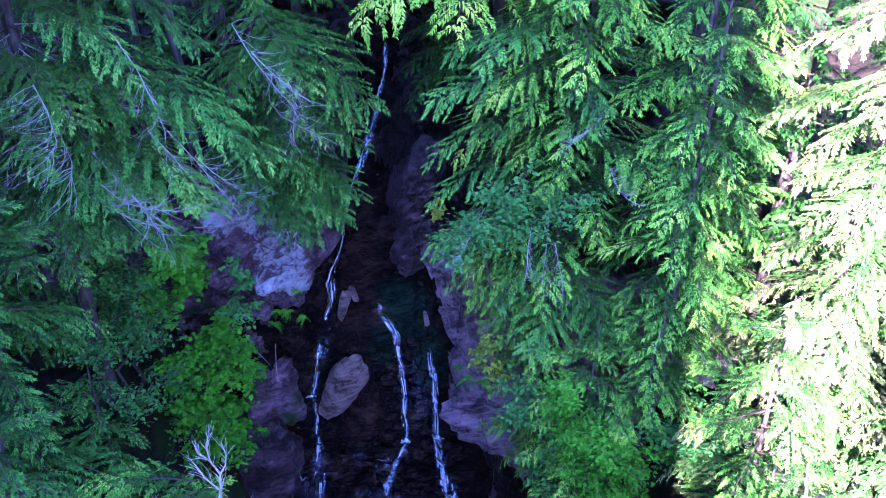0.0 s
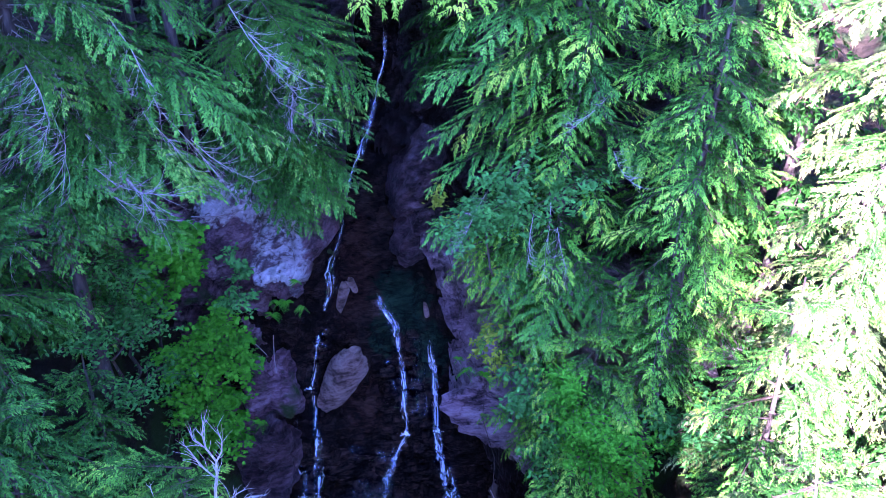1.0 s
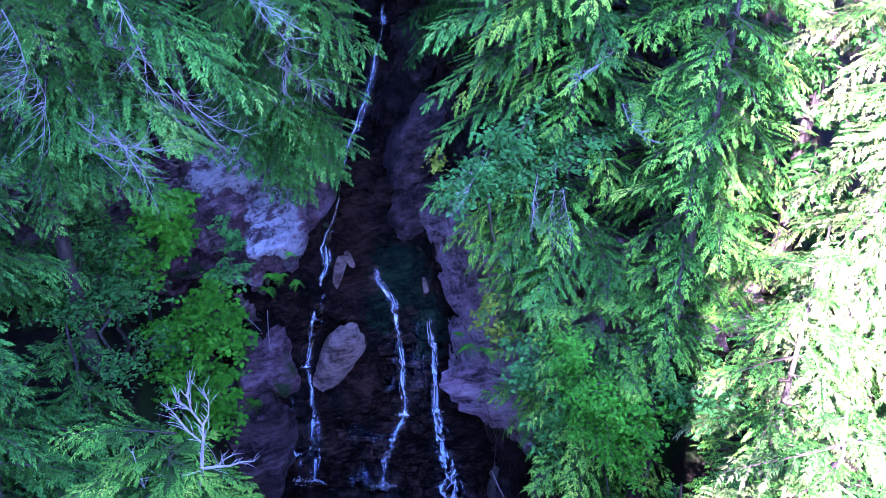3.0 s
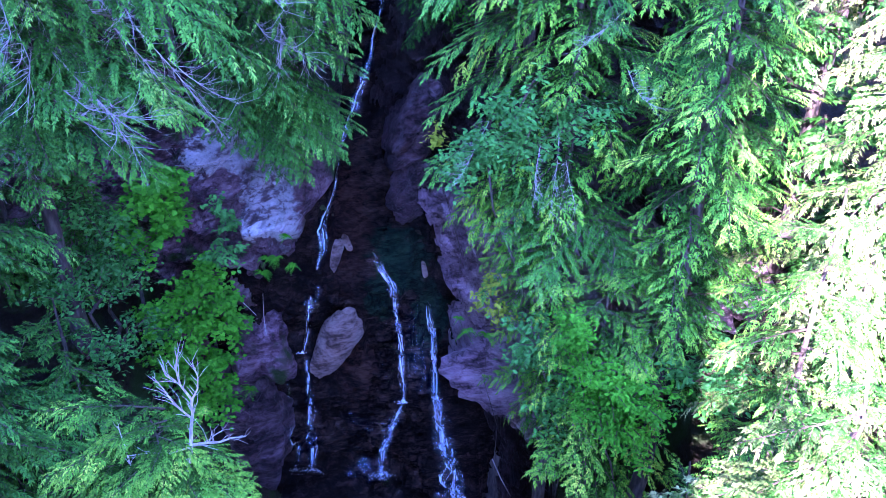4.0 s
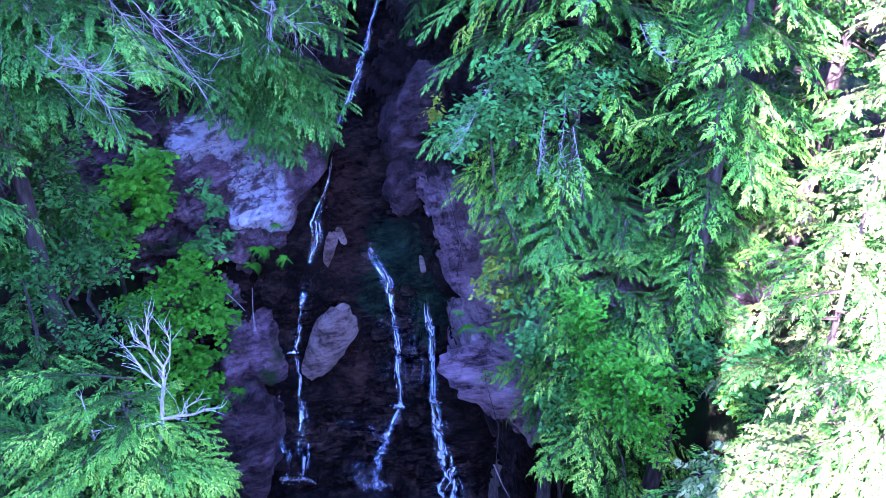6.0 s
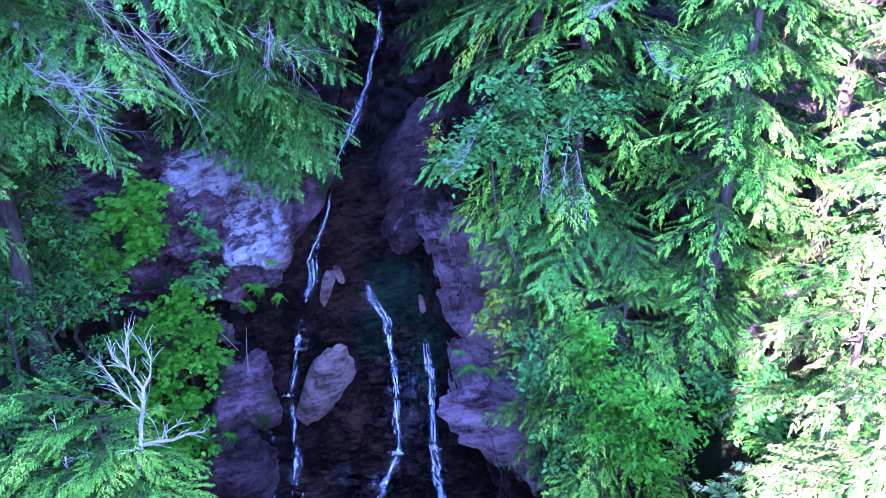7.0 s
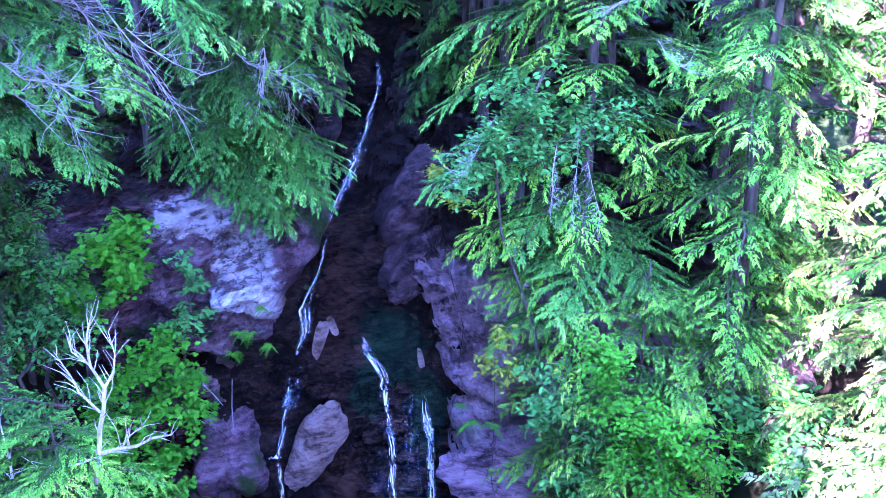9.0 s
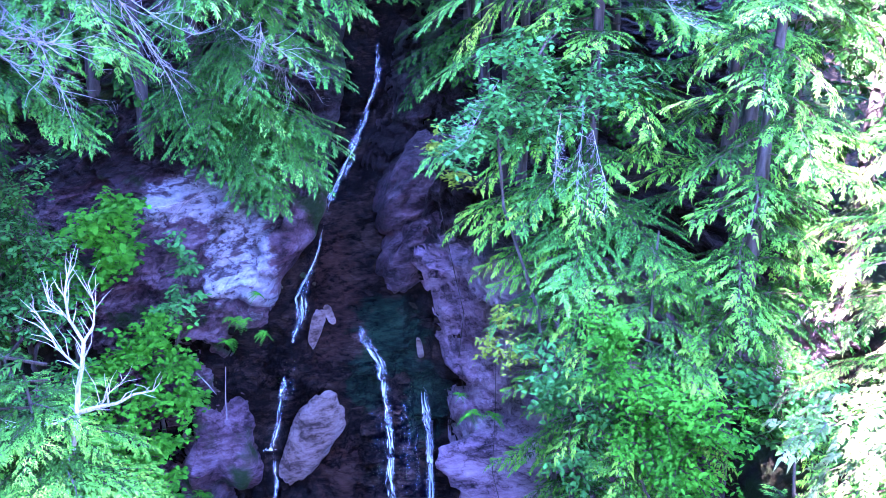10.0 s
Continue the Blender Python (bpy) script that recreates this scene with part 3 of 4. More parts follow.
stream("waterfall", [(-1.56, 12.3, 0.5), (-1.54, 11.5, 0.7), (-1.74, 10.8, 1.0), (-1.88, 10.3, 1.4), (-2.27, 9.45, 0.8), (-2.4, 9.1, 0.7)], 0.2, 5, "thin white fall in the dark upper gorge", 1)
stream("waterfall", [(-2.42, 8.95, 0.12), (-2.5, 8.4, 0.15), (-2.62, 8.1, 0.5), (-2.76, 7.75, 1.0), (-2.7, 7.4, 0.9), (-2.86, 7.0, 0.7)], 0.2, 5, "thin thread of water breaking over a step", 2)
stream("waterfall", [(-2.88, 6.66, 1.2), (-3.02, 6.1, 1.2), (-3.18, 5.5, 0.6), (-3.28, 4.95, 0.4)], 0.26, 2, "thin blue veil running down beside the oval boulder", 7)
stream("waterfall", [(-3.3, 4.95, 0.4), (-3.7, 4.3, 0.4), (-3.8, 3.6, 0.7), (-3.8, 2.5, 1.0), (-3.75, 1.2, 1.0)], 0.13, 2, "thin side branch of the stream", 3)
stream("waterfall", [(-3.28, 4.95, 0.4), (-3.22, 4.2, 0.5), (-3.2, 3.6, 1.2), (-3.3, 2.5, 1.6), (-3.4, 1.2, 1.8)], 0.18, 3, "thin veil of water over a dark ledge", 4)
stream("waterfall", [(-1.62, 7.27, 1.2), (-1.45, 6.9, 1.3), (-1.18, 6.55, 1.0), (-1.1, 5.8, 1.0), (-1.0, 5.1, 1.1), (-0.95, 4.2, 0.9), (-0.92, 3.45, 0.9), (-1.28, 2.7, 1.2), (-1.5, 1.9, 1.1), (-1.54, 1.2, 1.3)], 0.2, 6, "white middle stream bending over the ledges", 5)
stream("waterfall", [(-0.38, 6.2, 0.5), (-0.3, 5.6, 0.8), (-0.19, 4.84, 0.9), (-0.19, 3.7, 1.0), (-0.12, 3.3, 1.5), (0.11, 2.05, 2.6), (0.26, 0.3, 3.4)], 0.22, 9, "white stream fanning out below a ledge", 6)


# the films on stair and dark ledge stand in for blue sky glints
for path, width, label in (([(-1.3, 5.7, 1.0), (-1.28, 4.9, 1.0), (-1.25, 4.0, 0.8)], 0.26, "thin film painting blue sky glints on a stair of small ledges"), ([(-0.66, 6.2, 0.5), (-0.62, 5.0, 1.0), (-0.6, 3.9, 1.2)], 0.34, "thin film of water between two white streams"),
                           ([(-2.05, 3.1, 1.0), (-2.0, 2.5, 1.0)], 0.9, "thin film painting a blue sky glint on a dark ledge"), ([(-1.9, 1.4, 1.0), (-1.8, 0.5, 1.2)], 1.2, "thin film of water over the foot of the falls")):
    stream("waterfall", path, width, 0, label, 9)


# ---- hemlock boughs ----
def needle_tuft(verts, faces, p, d, side, length, width, sag):
    """One small flat tuft of needles, pointed at both ends."""
    i = len(verts)
    m = p + d * (length * 0.45)
    verts += [p, m + side * width * 0.5, p + d * length + Vector((0, 0, -sag * length)), m - side * width * 0.5]
    faces += [(i, i + 3, i + 1), (i + 3, i + 2, i + 1)]


def bough_meshes(seed, mat, length=2.0, pairs=9, droop=0.25, sub=0.023, size=1.0, young=None, inner=None):
    """One hemlock bough along +x: bare wood, and flat sprays that fork twice and end in needle tufts."""
    rng = random.Random(seed)
    verts, faces, tubes, slots = [], [], [], []
    up = Vector((0, 0, 1))

    def stem(s):
        return Vector((length * s * (1 - 0.08 * s), 0.07 * length * math.sin(3 * s + seed), length * (0.16 * s - (droop + 0.06) * s ** 2.2)))

    def turn(d, n, degrees):
        a = radians(degrees)
        return (d * math.cos(a) + n.cross(d) * math.sin(a)).normalized()

    def sprig(p, d, n, l, tone):
        """One thin sprig of needles, flat and pointed, arching down to its tip."""
        n = (n + Vector((rng.uniform(-0.6, 0.6), rng.uniform(-0.6, 0.6), 0))).normalized()
        side, first, w = d.cross(n).normalized(), len(verts), size * rng.uniform(0.009, 0.015)
        m = p + d * (l * 0.4) + up * (0.04 * l)
        verts.extend((p, m + side * w, p + d * l - up * (rng.uniform(0.1, 0.4) * l), m - side * w))
        faces.extend(((first, first + 3, first + 1), (first + 3, first + 2, first + 1)))
        slots.extend((tone, tone))

    tubes.append(([stem(s) for s in (0, 0.3, 0.65, 1.0)], [0.02, 0.013, 0.008, 0.003]))
    for i in range(pairs):
        for sg in (-1, 1):
            s = min(0.99, max(0.08, 0.1 + 0.88 * (i + 0.5 * (sg > 0) + rng.uniform(-0.35, 0.35)) / (pairs - 0.5)))
            p, t = stem(s), (stem(min(1, s + 0.03)) - stem(s - 0.03)).normalized()
            n = Vector((0, 1, 0)).cross(t) * -1
            n = (n + Vector((0, rng.uniform(-0.15, 0.15) + 0.12 * sg, 0))).normalized()
            l = length * (0.35 * (1 - s) ** 0.8 * min(1, s / 0.25 + 0.3) + 0.06) * rng.uniform(0.6, 1.25)
            d = turn(t, n, sg * rng.uniform(34, 64))
            sag = rng.uniform(0.12, 0.42)

            def twig(k):
                return p + d * l * k + Vector((0.15 * l * k * k, 0, 0.12 * l * k - sag * l * k * k))

            tubes.append(([p, twig(0.9)], [0.005, 0.002]))
            count = max(2, int(l / sub))
            for j in range(count):
                k = (j + 0.4 + rng.uniform(-0.25, 0.25)) / count
                dd = (twig(k + 0.05) - twig(k - 0.05)).normalized()
                tone = 0.55 * k + 0.5 * s + rng.gauss(0, 0.07)          # inner shade painted dark near the stem, young light needles at the tips
                slot = 1 if tone < 0.42 else 2 if tone > 0.72 else 0
                for s2 in (-1, 1):
                    sprig(twig(k), turn(dd, n, s2 * rng.uniform(28, 62)), n, size ** 0.5 * (0.042 + 0.07 * (1 - k) * min(1, l / 0.55)) * rng.uniform(0.45, 1.5), slot)
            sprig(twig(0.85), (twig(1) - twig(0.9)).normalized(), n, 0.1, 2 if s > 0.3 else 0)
    wood = mesh_from("bough_wood", *join_tubes(tubes, 3), TWIG)
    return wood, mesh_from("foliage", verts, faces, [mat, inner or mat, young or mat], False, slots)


def dead_mesh(seed, length=1.6, fine=23):
    """A bare drooping branch along +x with many fine forked twigs."""
    rng = random.Random(seed)
    tubes = []

    def grow(p, d, l, r, depth):
        pts = [p]
        for _ in range(3):
            d = (d + Vector((rng.uniform(-0.35, 0.35), rng.uniform(-0.35, 0.35), rng.uniform(-0.5, 0.15)))).normalized()
            pts.append(pts[-1] + d * l / 3)
        tubes.append((pts, [r, r * 0.75, r * 0.5, r * 0.2]))
        if depth:
            kids = fine if depth == 2 else 5
            for k in range(kids):
                j = int(rng.random() * 3)
                a = pts[j].lerp(pts[j + 1], rng.random())
                e = (d + Vector((rng.uniform(-1.1, 1.1), rng.uniform(-1.1, 1.1), rng.uniform(-1.0, 0.4)))).normalized()
                grow(a, e, l * rng.uniform(0.2, 0.42), max(0.0018, r * 0.42), depth - 1)

    grow(Vector((0, 0, 0)), Vector((1, 0, 0.05)), length, 0.011, 2)
    return mesh_from("dead_branch", *join_tubes(tubes, 3), DEADWOOD)


def family(seeds, mat, young):
    """Boughs of one kind, each in three lengths."""
    return [[(ln, bough_meshes(seed + k, mat, ln, pr, droop, young=young, inner=HEMLOCK_INNER_SHADE)) for k, (ln, pr) in enumerate(((1.1, 8), (1.9, 12), (3.2, 17)))] for seed, droop in seeds]


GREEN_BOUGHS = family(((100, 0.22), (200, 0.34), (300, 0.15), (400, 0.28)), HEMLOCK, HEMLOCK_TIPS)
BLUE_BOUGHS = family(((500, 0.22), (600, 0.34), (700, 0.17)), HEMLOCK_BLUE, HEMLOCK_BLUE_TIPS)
SHADED_BOUGHS = family(((800, 0.22), (900, 0.32)), HEMLOCK_SHADED, HEMLOCK_BLUE)
SUNLIT_BOUGHS = family(((1100, 0.24), (1200, 0.34)), HEMLOCK_SUNLIT, HEMLOCK_SUNLIT_TIPS)
FAR_BOUGHS = [[(2.0, bough_meshes(s, HEMLOCK_SHADED, 2.0, 7, dr, 0.05, 2.6))] for s, dr in ((14, 0.22), (15, 0.34))]
HIGH_BOUGHS = [[(3.2, bough_meshes(s, HEMLOCK_SHADED, 3.2, 7, dr, 0.14, 9.0))] for s, dr in ((16, 0.22), (17, 0.3))]
FINE_BOUGHS = [[(1.7, bough_meshes(s, HEMLOCK, 1.7, 13, dr, 0.022, 0.9, HEMLOCK_TIPS, HEMLOCK_INNER_SHADE))] for s, dr in ((18, 0.2), (19, 0.3), (20, 0.14))]
DEAD_BRANCHES = [dead_mesh(s) for s in (21, 22, 23)]

# the open air over the stream, which the boughs on both banks stop short of
def open_air(p):
    if p.z > 16.2:                        # unseen crowns close overhead, added to shade the gorge
        return False
    if p.y > 17.5:
        return -2.3 < p.x < -1.0 and p.z > 9
    left = lerp(p.z, [4, 9.4, 10.2, 11.5, 13.3, 15, 18], [-4.7, -4.4, -1.9, -1.5, -1.4, -1.5, -1.5])
    right = lerp(p.z, [4, 7, 8, 9, 10, 11, 12.5, 14, 15, 18], [1.7, 1.35, 0.95, 0.6, 0.1, -0.35, -0.5, -0.55, -0.45, 0.0])
    if p.y < 11:
        left, right = max(left, -2.2), max(right, 0.9)
    return left < p.x < right


def place_bough(root, base, az, length, pitch, roll, meshes):
    """A bough on a tree, by its foot on the trunk, its compass turn and its length."""
    full, (wood, leaves) = min(meshes, key=lambda e: abs(math.log(e[0] / length)))
    m = pose(*base, 0, 0, az) @ pose(0, 0, 0, roll, -pitch, 0) @ Matrix.Scale(length / full, 4)
    b = part("bough", wood, root, "", m)
    part("foliage", leaves, b)
    return b


def bough_to(root, base, tip, meshes, roll=0.0):
    """A bough from base to tip, both in the world."""
    o = root.matrix_basis.translation
    d = Vector(tip) - Vector(base)
    place_bough(root, Vector(base) - o, math.degrees(math.atan2(d.y, d.x)), d.length * 1.06, math.degrees(math.asin(d.z / d.length)) + 14, roll, meshes)


def trunk_mesh(height, lean, r0, r1, seed):
    rng = random.Random(seed)
    pts, rad = [], []
    for i in range(13):
        s = i / 12
        pts.append((lean[0] * s + 0.05 * rng.uniform(-1, 1), lean[1] * s + 0.05 * rng.uniform(-1, 1), height * s))
        rad.append(r0 * (1 - s) ** 0.8 + r1 + (0.08 * r0 / 0.15 if i == 0 else 0))
    return mesh_from("trunk", *tube(pts, rad, 10), BARK, True)


def hemlock(x, y, top, reach, count, label, seed, lean=(0, 0), lowest=3.0, r0=0.15, sets=None, dead=0, cone=3.5, group="hemlocks on the banks", turn=(0, 360)):
    """A hemlock: trunk from the ground to top, boughs in a spiral, reach metres long below the cone of the crown's tip."""
    rng = random.Random(seed)
    z0 = ground_height(x, y) - 0.3
    r0 = r0 if top > 13.5 else min(r0, 0.055)
    root = thing("hemlock_tree", x, y, z0, label, "tree", group)
    part("trunk", trunk_mesh(top - z0, lean, r0, 0.012, seed), root, "grey-brown bark trunk")
    sets = sets or GREEN_BOUGHS
    for k in range(count + dead):
        s = (k % count + 0.5) / count
        z = lowest + (top - 0.15 - lowest) * s ** 0.9
        f = (z - z0) / (top - z0)
        az = turn[0] + (k * 137.5 + rng.uniform(-25, 25)) % 360 / 360 * (turn[1] - turn[0])
        l = reach * min(1.0, 0.28 + (top - z) / cone) * rng.uniform(0.7, 1.12)
        base = Vector((lean[0] * f, lean[1] * f, z - z0))
        pitch = rng.uniform(-26, 2) + (18 if top - z < 1.2 else 0)
        way = Vector((math.cos(radians(az)), math.sin(radians(az)), 0))
        while l > 0.3 and open_air(root.matrix_basis.translation + base + way * l * 0.95 + Vector((0, 0, -0.2 * l))):
            l *= 0.88
        if l <= 0.35 or (way.y > 0.3 and y < 17 and rng.random() < 0.75):      # few boughs on the dark side towards the bank
            continue
        if k >= count:
            part("dead_branch", rng.choice(DEAD_BRANCHES), root, "bare grey dead branch", pose(*base, 0, 0, az) @ pose(0, 0, 0, rng.uniform(0, 360), -pitch + 8, 0) @ Matrix.Scale(l * 0.9 / 1.6, 4))
        else:
            place_bough(root, base, az, l, pitch, rng.uniform(-14, 14), rng.choice(sets))
    return root


def dead_to(root, base, tip, k=0, spin=0.0, thick=1.0):
    o = root.matrix_basis.translation
    d = Vector(tip) - Vector(base)
    m = Matrix.Translation(Vector(base) - o) @ d.to_track_quat("X", "Z").to_matrix().to_4x4() @ pose(0, 0, 0, spin, 0, 0) @ Matrix.Diagonal((d.length / 1.5, thick, thick, 1))
    part("dead_branch", DEAD_BRANCHES[k], root, "bare grey dead branch", m)


LIVE = "dark green hemlock with drooping feathery boughs on the ravine bank"
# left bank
t_left = hemlock(-6.9, 13.5, 20.0, 2.4, 60, "tall green hemlock with bare grey lower branches", 1, lowest=12.3, dead=22, cone=5, sets=SHADED_BOUGHS + BLUE_BOUGHS)
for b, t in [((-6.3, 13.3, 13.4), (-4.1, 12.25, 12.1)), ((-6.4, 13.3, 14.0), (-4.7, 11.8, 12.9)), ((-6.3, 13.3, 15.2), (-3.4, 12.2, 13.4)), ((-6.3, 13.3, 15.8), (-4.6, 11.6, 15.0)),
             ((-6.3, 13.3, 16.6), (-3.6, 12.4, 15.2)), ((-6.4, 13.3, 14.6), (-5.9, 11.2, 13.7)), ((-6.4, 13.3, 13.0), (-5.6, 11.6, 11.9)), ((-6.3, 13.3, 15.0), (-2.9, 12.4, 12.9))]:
    bough_to(t_left, b, t, (SHADED_BOUGHS + BLUE_BOUGHS)[int(b[2] * 10) % 5])
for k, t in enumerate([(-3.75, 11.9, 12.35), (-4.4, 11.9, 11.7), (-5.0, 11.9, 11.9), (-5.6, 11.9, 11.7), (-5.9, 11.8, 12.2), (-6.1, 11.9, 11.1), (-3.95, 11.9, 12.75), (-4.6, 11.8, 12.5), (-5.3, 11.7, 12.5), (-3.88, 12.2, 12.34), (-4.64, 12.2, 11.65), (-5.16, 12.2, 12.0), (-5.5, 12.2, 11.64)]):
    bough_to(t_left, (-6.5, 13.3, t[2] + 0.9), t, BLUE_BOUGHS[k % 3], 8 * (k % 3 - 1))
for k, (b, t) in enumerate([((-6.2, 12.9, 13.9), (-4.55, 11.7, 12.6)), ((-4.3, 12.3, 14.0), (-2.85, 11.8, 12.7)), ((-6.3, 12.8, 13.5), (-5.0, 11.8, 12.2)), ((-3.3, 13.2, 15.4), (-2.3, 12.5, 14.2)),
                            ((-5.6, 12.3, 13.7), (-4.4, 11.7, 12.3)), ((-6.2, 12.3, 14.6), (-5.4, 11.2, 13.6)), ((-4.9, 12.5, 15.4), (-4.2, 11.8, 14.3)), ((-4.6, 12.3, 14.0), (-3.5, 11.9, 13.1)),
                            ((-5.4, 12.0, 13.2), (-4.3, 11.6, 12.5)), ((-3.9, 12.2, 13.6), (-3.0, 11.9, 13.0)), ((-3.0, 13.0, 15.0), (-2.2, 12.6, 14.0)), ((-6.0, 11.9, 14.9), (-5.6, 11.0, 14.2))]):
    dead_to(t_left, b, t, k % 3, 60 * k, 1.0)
t_gorge = hemlock(-3.7, 17.7, 19.5, 2.0, 36, "green hemlock rooted above the rock shoulder", 2, lowest=12.0, dead=8, cone=5, r0=0.13, sets=SHADED_BOUGHS)
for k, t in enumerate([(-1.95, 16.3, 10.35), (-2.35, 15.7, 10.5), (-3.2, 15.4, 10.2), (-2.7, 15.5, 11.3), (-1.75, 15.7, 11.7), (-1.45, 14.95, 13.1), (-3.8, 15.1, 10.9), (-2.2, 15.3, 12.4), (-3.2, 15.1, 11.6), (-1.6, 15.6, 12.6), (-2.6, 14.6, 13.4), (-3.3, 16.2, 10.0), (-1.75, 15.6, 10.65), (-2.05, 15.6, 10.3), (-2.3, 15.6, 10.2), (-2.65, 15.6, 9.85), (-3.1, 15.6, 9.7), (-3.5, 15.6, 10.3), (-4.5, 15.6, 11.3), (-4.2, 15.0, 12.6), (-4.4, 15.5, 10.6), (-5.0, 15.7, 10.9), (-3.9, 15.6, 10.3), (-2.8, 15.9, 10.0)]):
    bough_to(t_gorge, (-3.65, 17.4, t[2] + 1.1 + 0.2 * (k % 3)), t, SHADED_BOUGHS[k % 2], 10 * (k % 3 - 1))
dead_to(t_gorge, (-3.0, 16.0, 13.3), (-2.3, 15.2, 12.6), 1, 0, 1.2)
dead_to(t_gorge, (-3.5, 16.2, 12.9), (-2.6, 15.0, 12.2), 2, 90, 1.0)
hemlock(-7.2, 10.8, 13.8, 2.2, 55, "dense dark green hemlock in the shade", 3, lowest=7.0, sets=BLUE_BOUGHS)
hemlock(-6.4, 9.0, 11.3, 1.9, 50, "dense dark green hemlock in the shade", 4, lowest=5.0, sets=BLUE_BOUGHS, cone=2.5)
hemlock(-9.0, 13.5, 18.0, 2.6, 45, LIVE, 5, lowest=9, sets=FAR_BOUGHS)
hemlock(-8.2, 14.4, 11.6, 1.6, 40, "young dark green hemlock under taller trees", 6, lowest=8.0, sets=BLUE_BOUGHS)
t_young = hemlock(-7.1, 14.7, 12.0, 1.3, 44, "young dark green hemlock beside the rock shoulder", 63, lowest=8.0, sets=SHADED_BOUGHS, cone=3)
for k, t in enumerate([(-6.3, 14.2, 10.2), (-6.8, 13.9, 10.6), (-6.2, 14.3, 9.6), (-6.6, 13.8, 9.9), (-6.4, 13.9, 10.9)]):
    bough_to(t_young, (-7.1, 14.7, t[2] + 0.5), t, SHADED_BOUGHS[k % 2])
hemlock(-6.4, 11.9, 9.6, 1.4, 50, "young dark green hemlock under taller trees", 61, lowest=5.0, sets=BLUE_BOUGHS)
t_dead = hemlock(-3.5, 8.2, 10.5, 1.6, 90, "green hemlock with a dead white forked top", 7, lowest=7.4, cone=1.3, sets=FINE_BOUGHS)
for k, t in enumerate([(-4.7, 7.6, 10.0), (-4.0, 7.2, 9.9), (-3.2, 7.2, 9.55), (-4.9, 8.3, 10.4), (-4.2, 7.8, 10.3), (-3.6, 7.5, 9.95), (-4.6, 7.1, 9.6), (-5.0, 7.8, 9.5)]):
    bough_to(t_dead, (-3.5 + 0.03 * k, 8.25, t[2] + 0.12), t, FINE_BOUGHS[k % 3])
# right bank
hemlock(3.6, 7.5, 10.8, 1.6, 60, "broad pale green hemlock in front of the sunlit bank", 66, lowest=5.0, cone=3, sets=SUNLIT_BOUGHS + GREEN_BOUGHS[:2])
hemlock(3.2, 8.3, 9.6, 1.4, 46, "young green hemlock low on the bank", 65, lowest=5.0, cone=3, sets=GREEN_BOUGHS[:2] + BLUE_BOUGHS[:1])
t_right = hemlock(2.2, 13.9, 19.5, 2.4, 90, "tall blue-green hemlock leaning over the gorge", 8, lowest=9.5, sets=BLUE_BOUGHS[:2] + GREEN_BOUGHS[:3], cone=5)
for k, (b, t) in enumerate([((1.8, 12.7, 12.3), (1.65, 12.15, 11.2)), ((1.5, 12.5, 12.1), (1.1, 12.0, 11.4)), ((2.6, 12.0, 13.5), (2.9, 11.5, 13.0)), ((0.7, 12.5, 12.5), (0.3, 11.9, 11.8)), ((2.6, 12.6, 14.2), (2.1, 11.9, 13.6)), ((1.9, 12.4, 11.9), (1.9, 11.9, 11.0))]):
    dead_to(t_right, b, t, k % 3, 70 * k, 0.45)
for k, t in enumerate([(-0.3, 13.3, 11.0), (0.1, 13.6, 10.2), (0.85, 13.9, 8.6), (0.85, 14.0, 5.85), (1.3, 13.8, 5.3), (1.7, 13.6, 5.1), (1.25, 13.9, 6.2), (2.1, 13.4, 5.4), (0.5, 13.3, 9.9), (-0.3, 12.9, 13.9), (-0.35, 13.1, 13.1), (0.4, 12.2, 14.6), (0.9, 12.4, 10.4), (-0.3, 13.2, 12.3), (0.55, 13.3, 9.95), (0.77, 13.3, 9.16), (0.92, 13.3, 8.26), (0.70, 13.3, 8.62), (1.03, 13.3, 7.51), (0.62, 13.3, 10.37), (1.21, 13.3, 9.69), (1.16, 13.3, 8.72)]):
    bough_to(t_right, (2.2, 13.8, t[2] + 0.75), t, (GREEN_BOUGHS[:2] + BLUE_BOUGHS[:1])[k % 3] if t[2] < 10.4 else BLUE_BOUGHS[k % 3], 8 * (k % 3 - 1))
t_tip = hemlock(3.3, 10.9, 16.3, 1.5, 80, "green hemlock with light yellow-green branch tips", 9, lean=(0.75, 1.0), lowest=8.5, cone=3.2)
t_sun = hemlock(6.1, 10.9, 20.0, 2.15, 125, "tall sunlit hemlock on the right bank", 10, lowest=8.5, cone=5, sets=SUNLIT_BOUGHS)
t_low = hemlock(4.4, 8.7, 13.4, 1.7, 64, "broad green hemlock with pale hanging sprays", 11, lowest=6.0, cone=3, sets=SUNLIT_BOUGHS[:1] + GREEN_BOUGHS[:2])
t_near = hemlock(4.0, 6.6, 12.6, 2.1, 60, "sunlit hemlock low on the bank", 12, lowest=5.0, cone=2.6, sets=SUNLIT_BOUGHS[:1] + GREEN_BOUGHS[:2])
hemlock(2.6, 11.6, 10.8, 1.7, 50, "young green hemlock on the ravine bank", 13, lowest=5.5, cone=3)
hemlock(4.4, 13.8, 19.5, 2.2, 65, LIVE, 14, lowest=9.0, sets=BLUE_BOUGHS + GREEN_BOUGHS, cone=5)
hemlock(2.1, 13.4, 9.2, 1.3, 50, "small green hemlock at the foot of the ridge", 15, lowest=5.0, cone=3)
hemlock(7.6, 8.5, 17.5, 2.4, 45, "tall sunlit hemlock on the right bank", 17, lowest=8.0, cone=5, sets=FAR_BOUGHS)
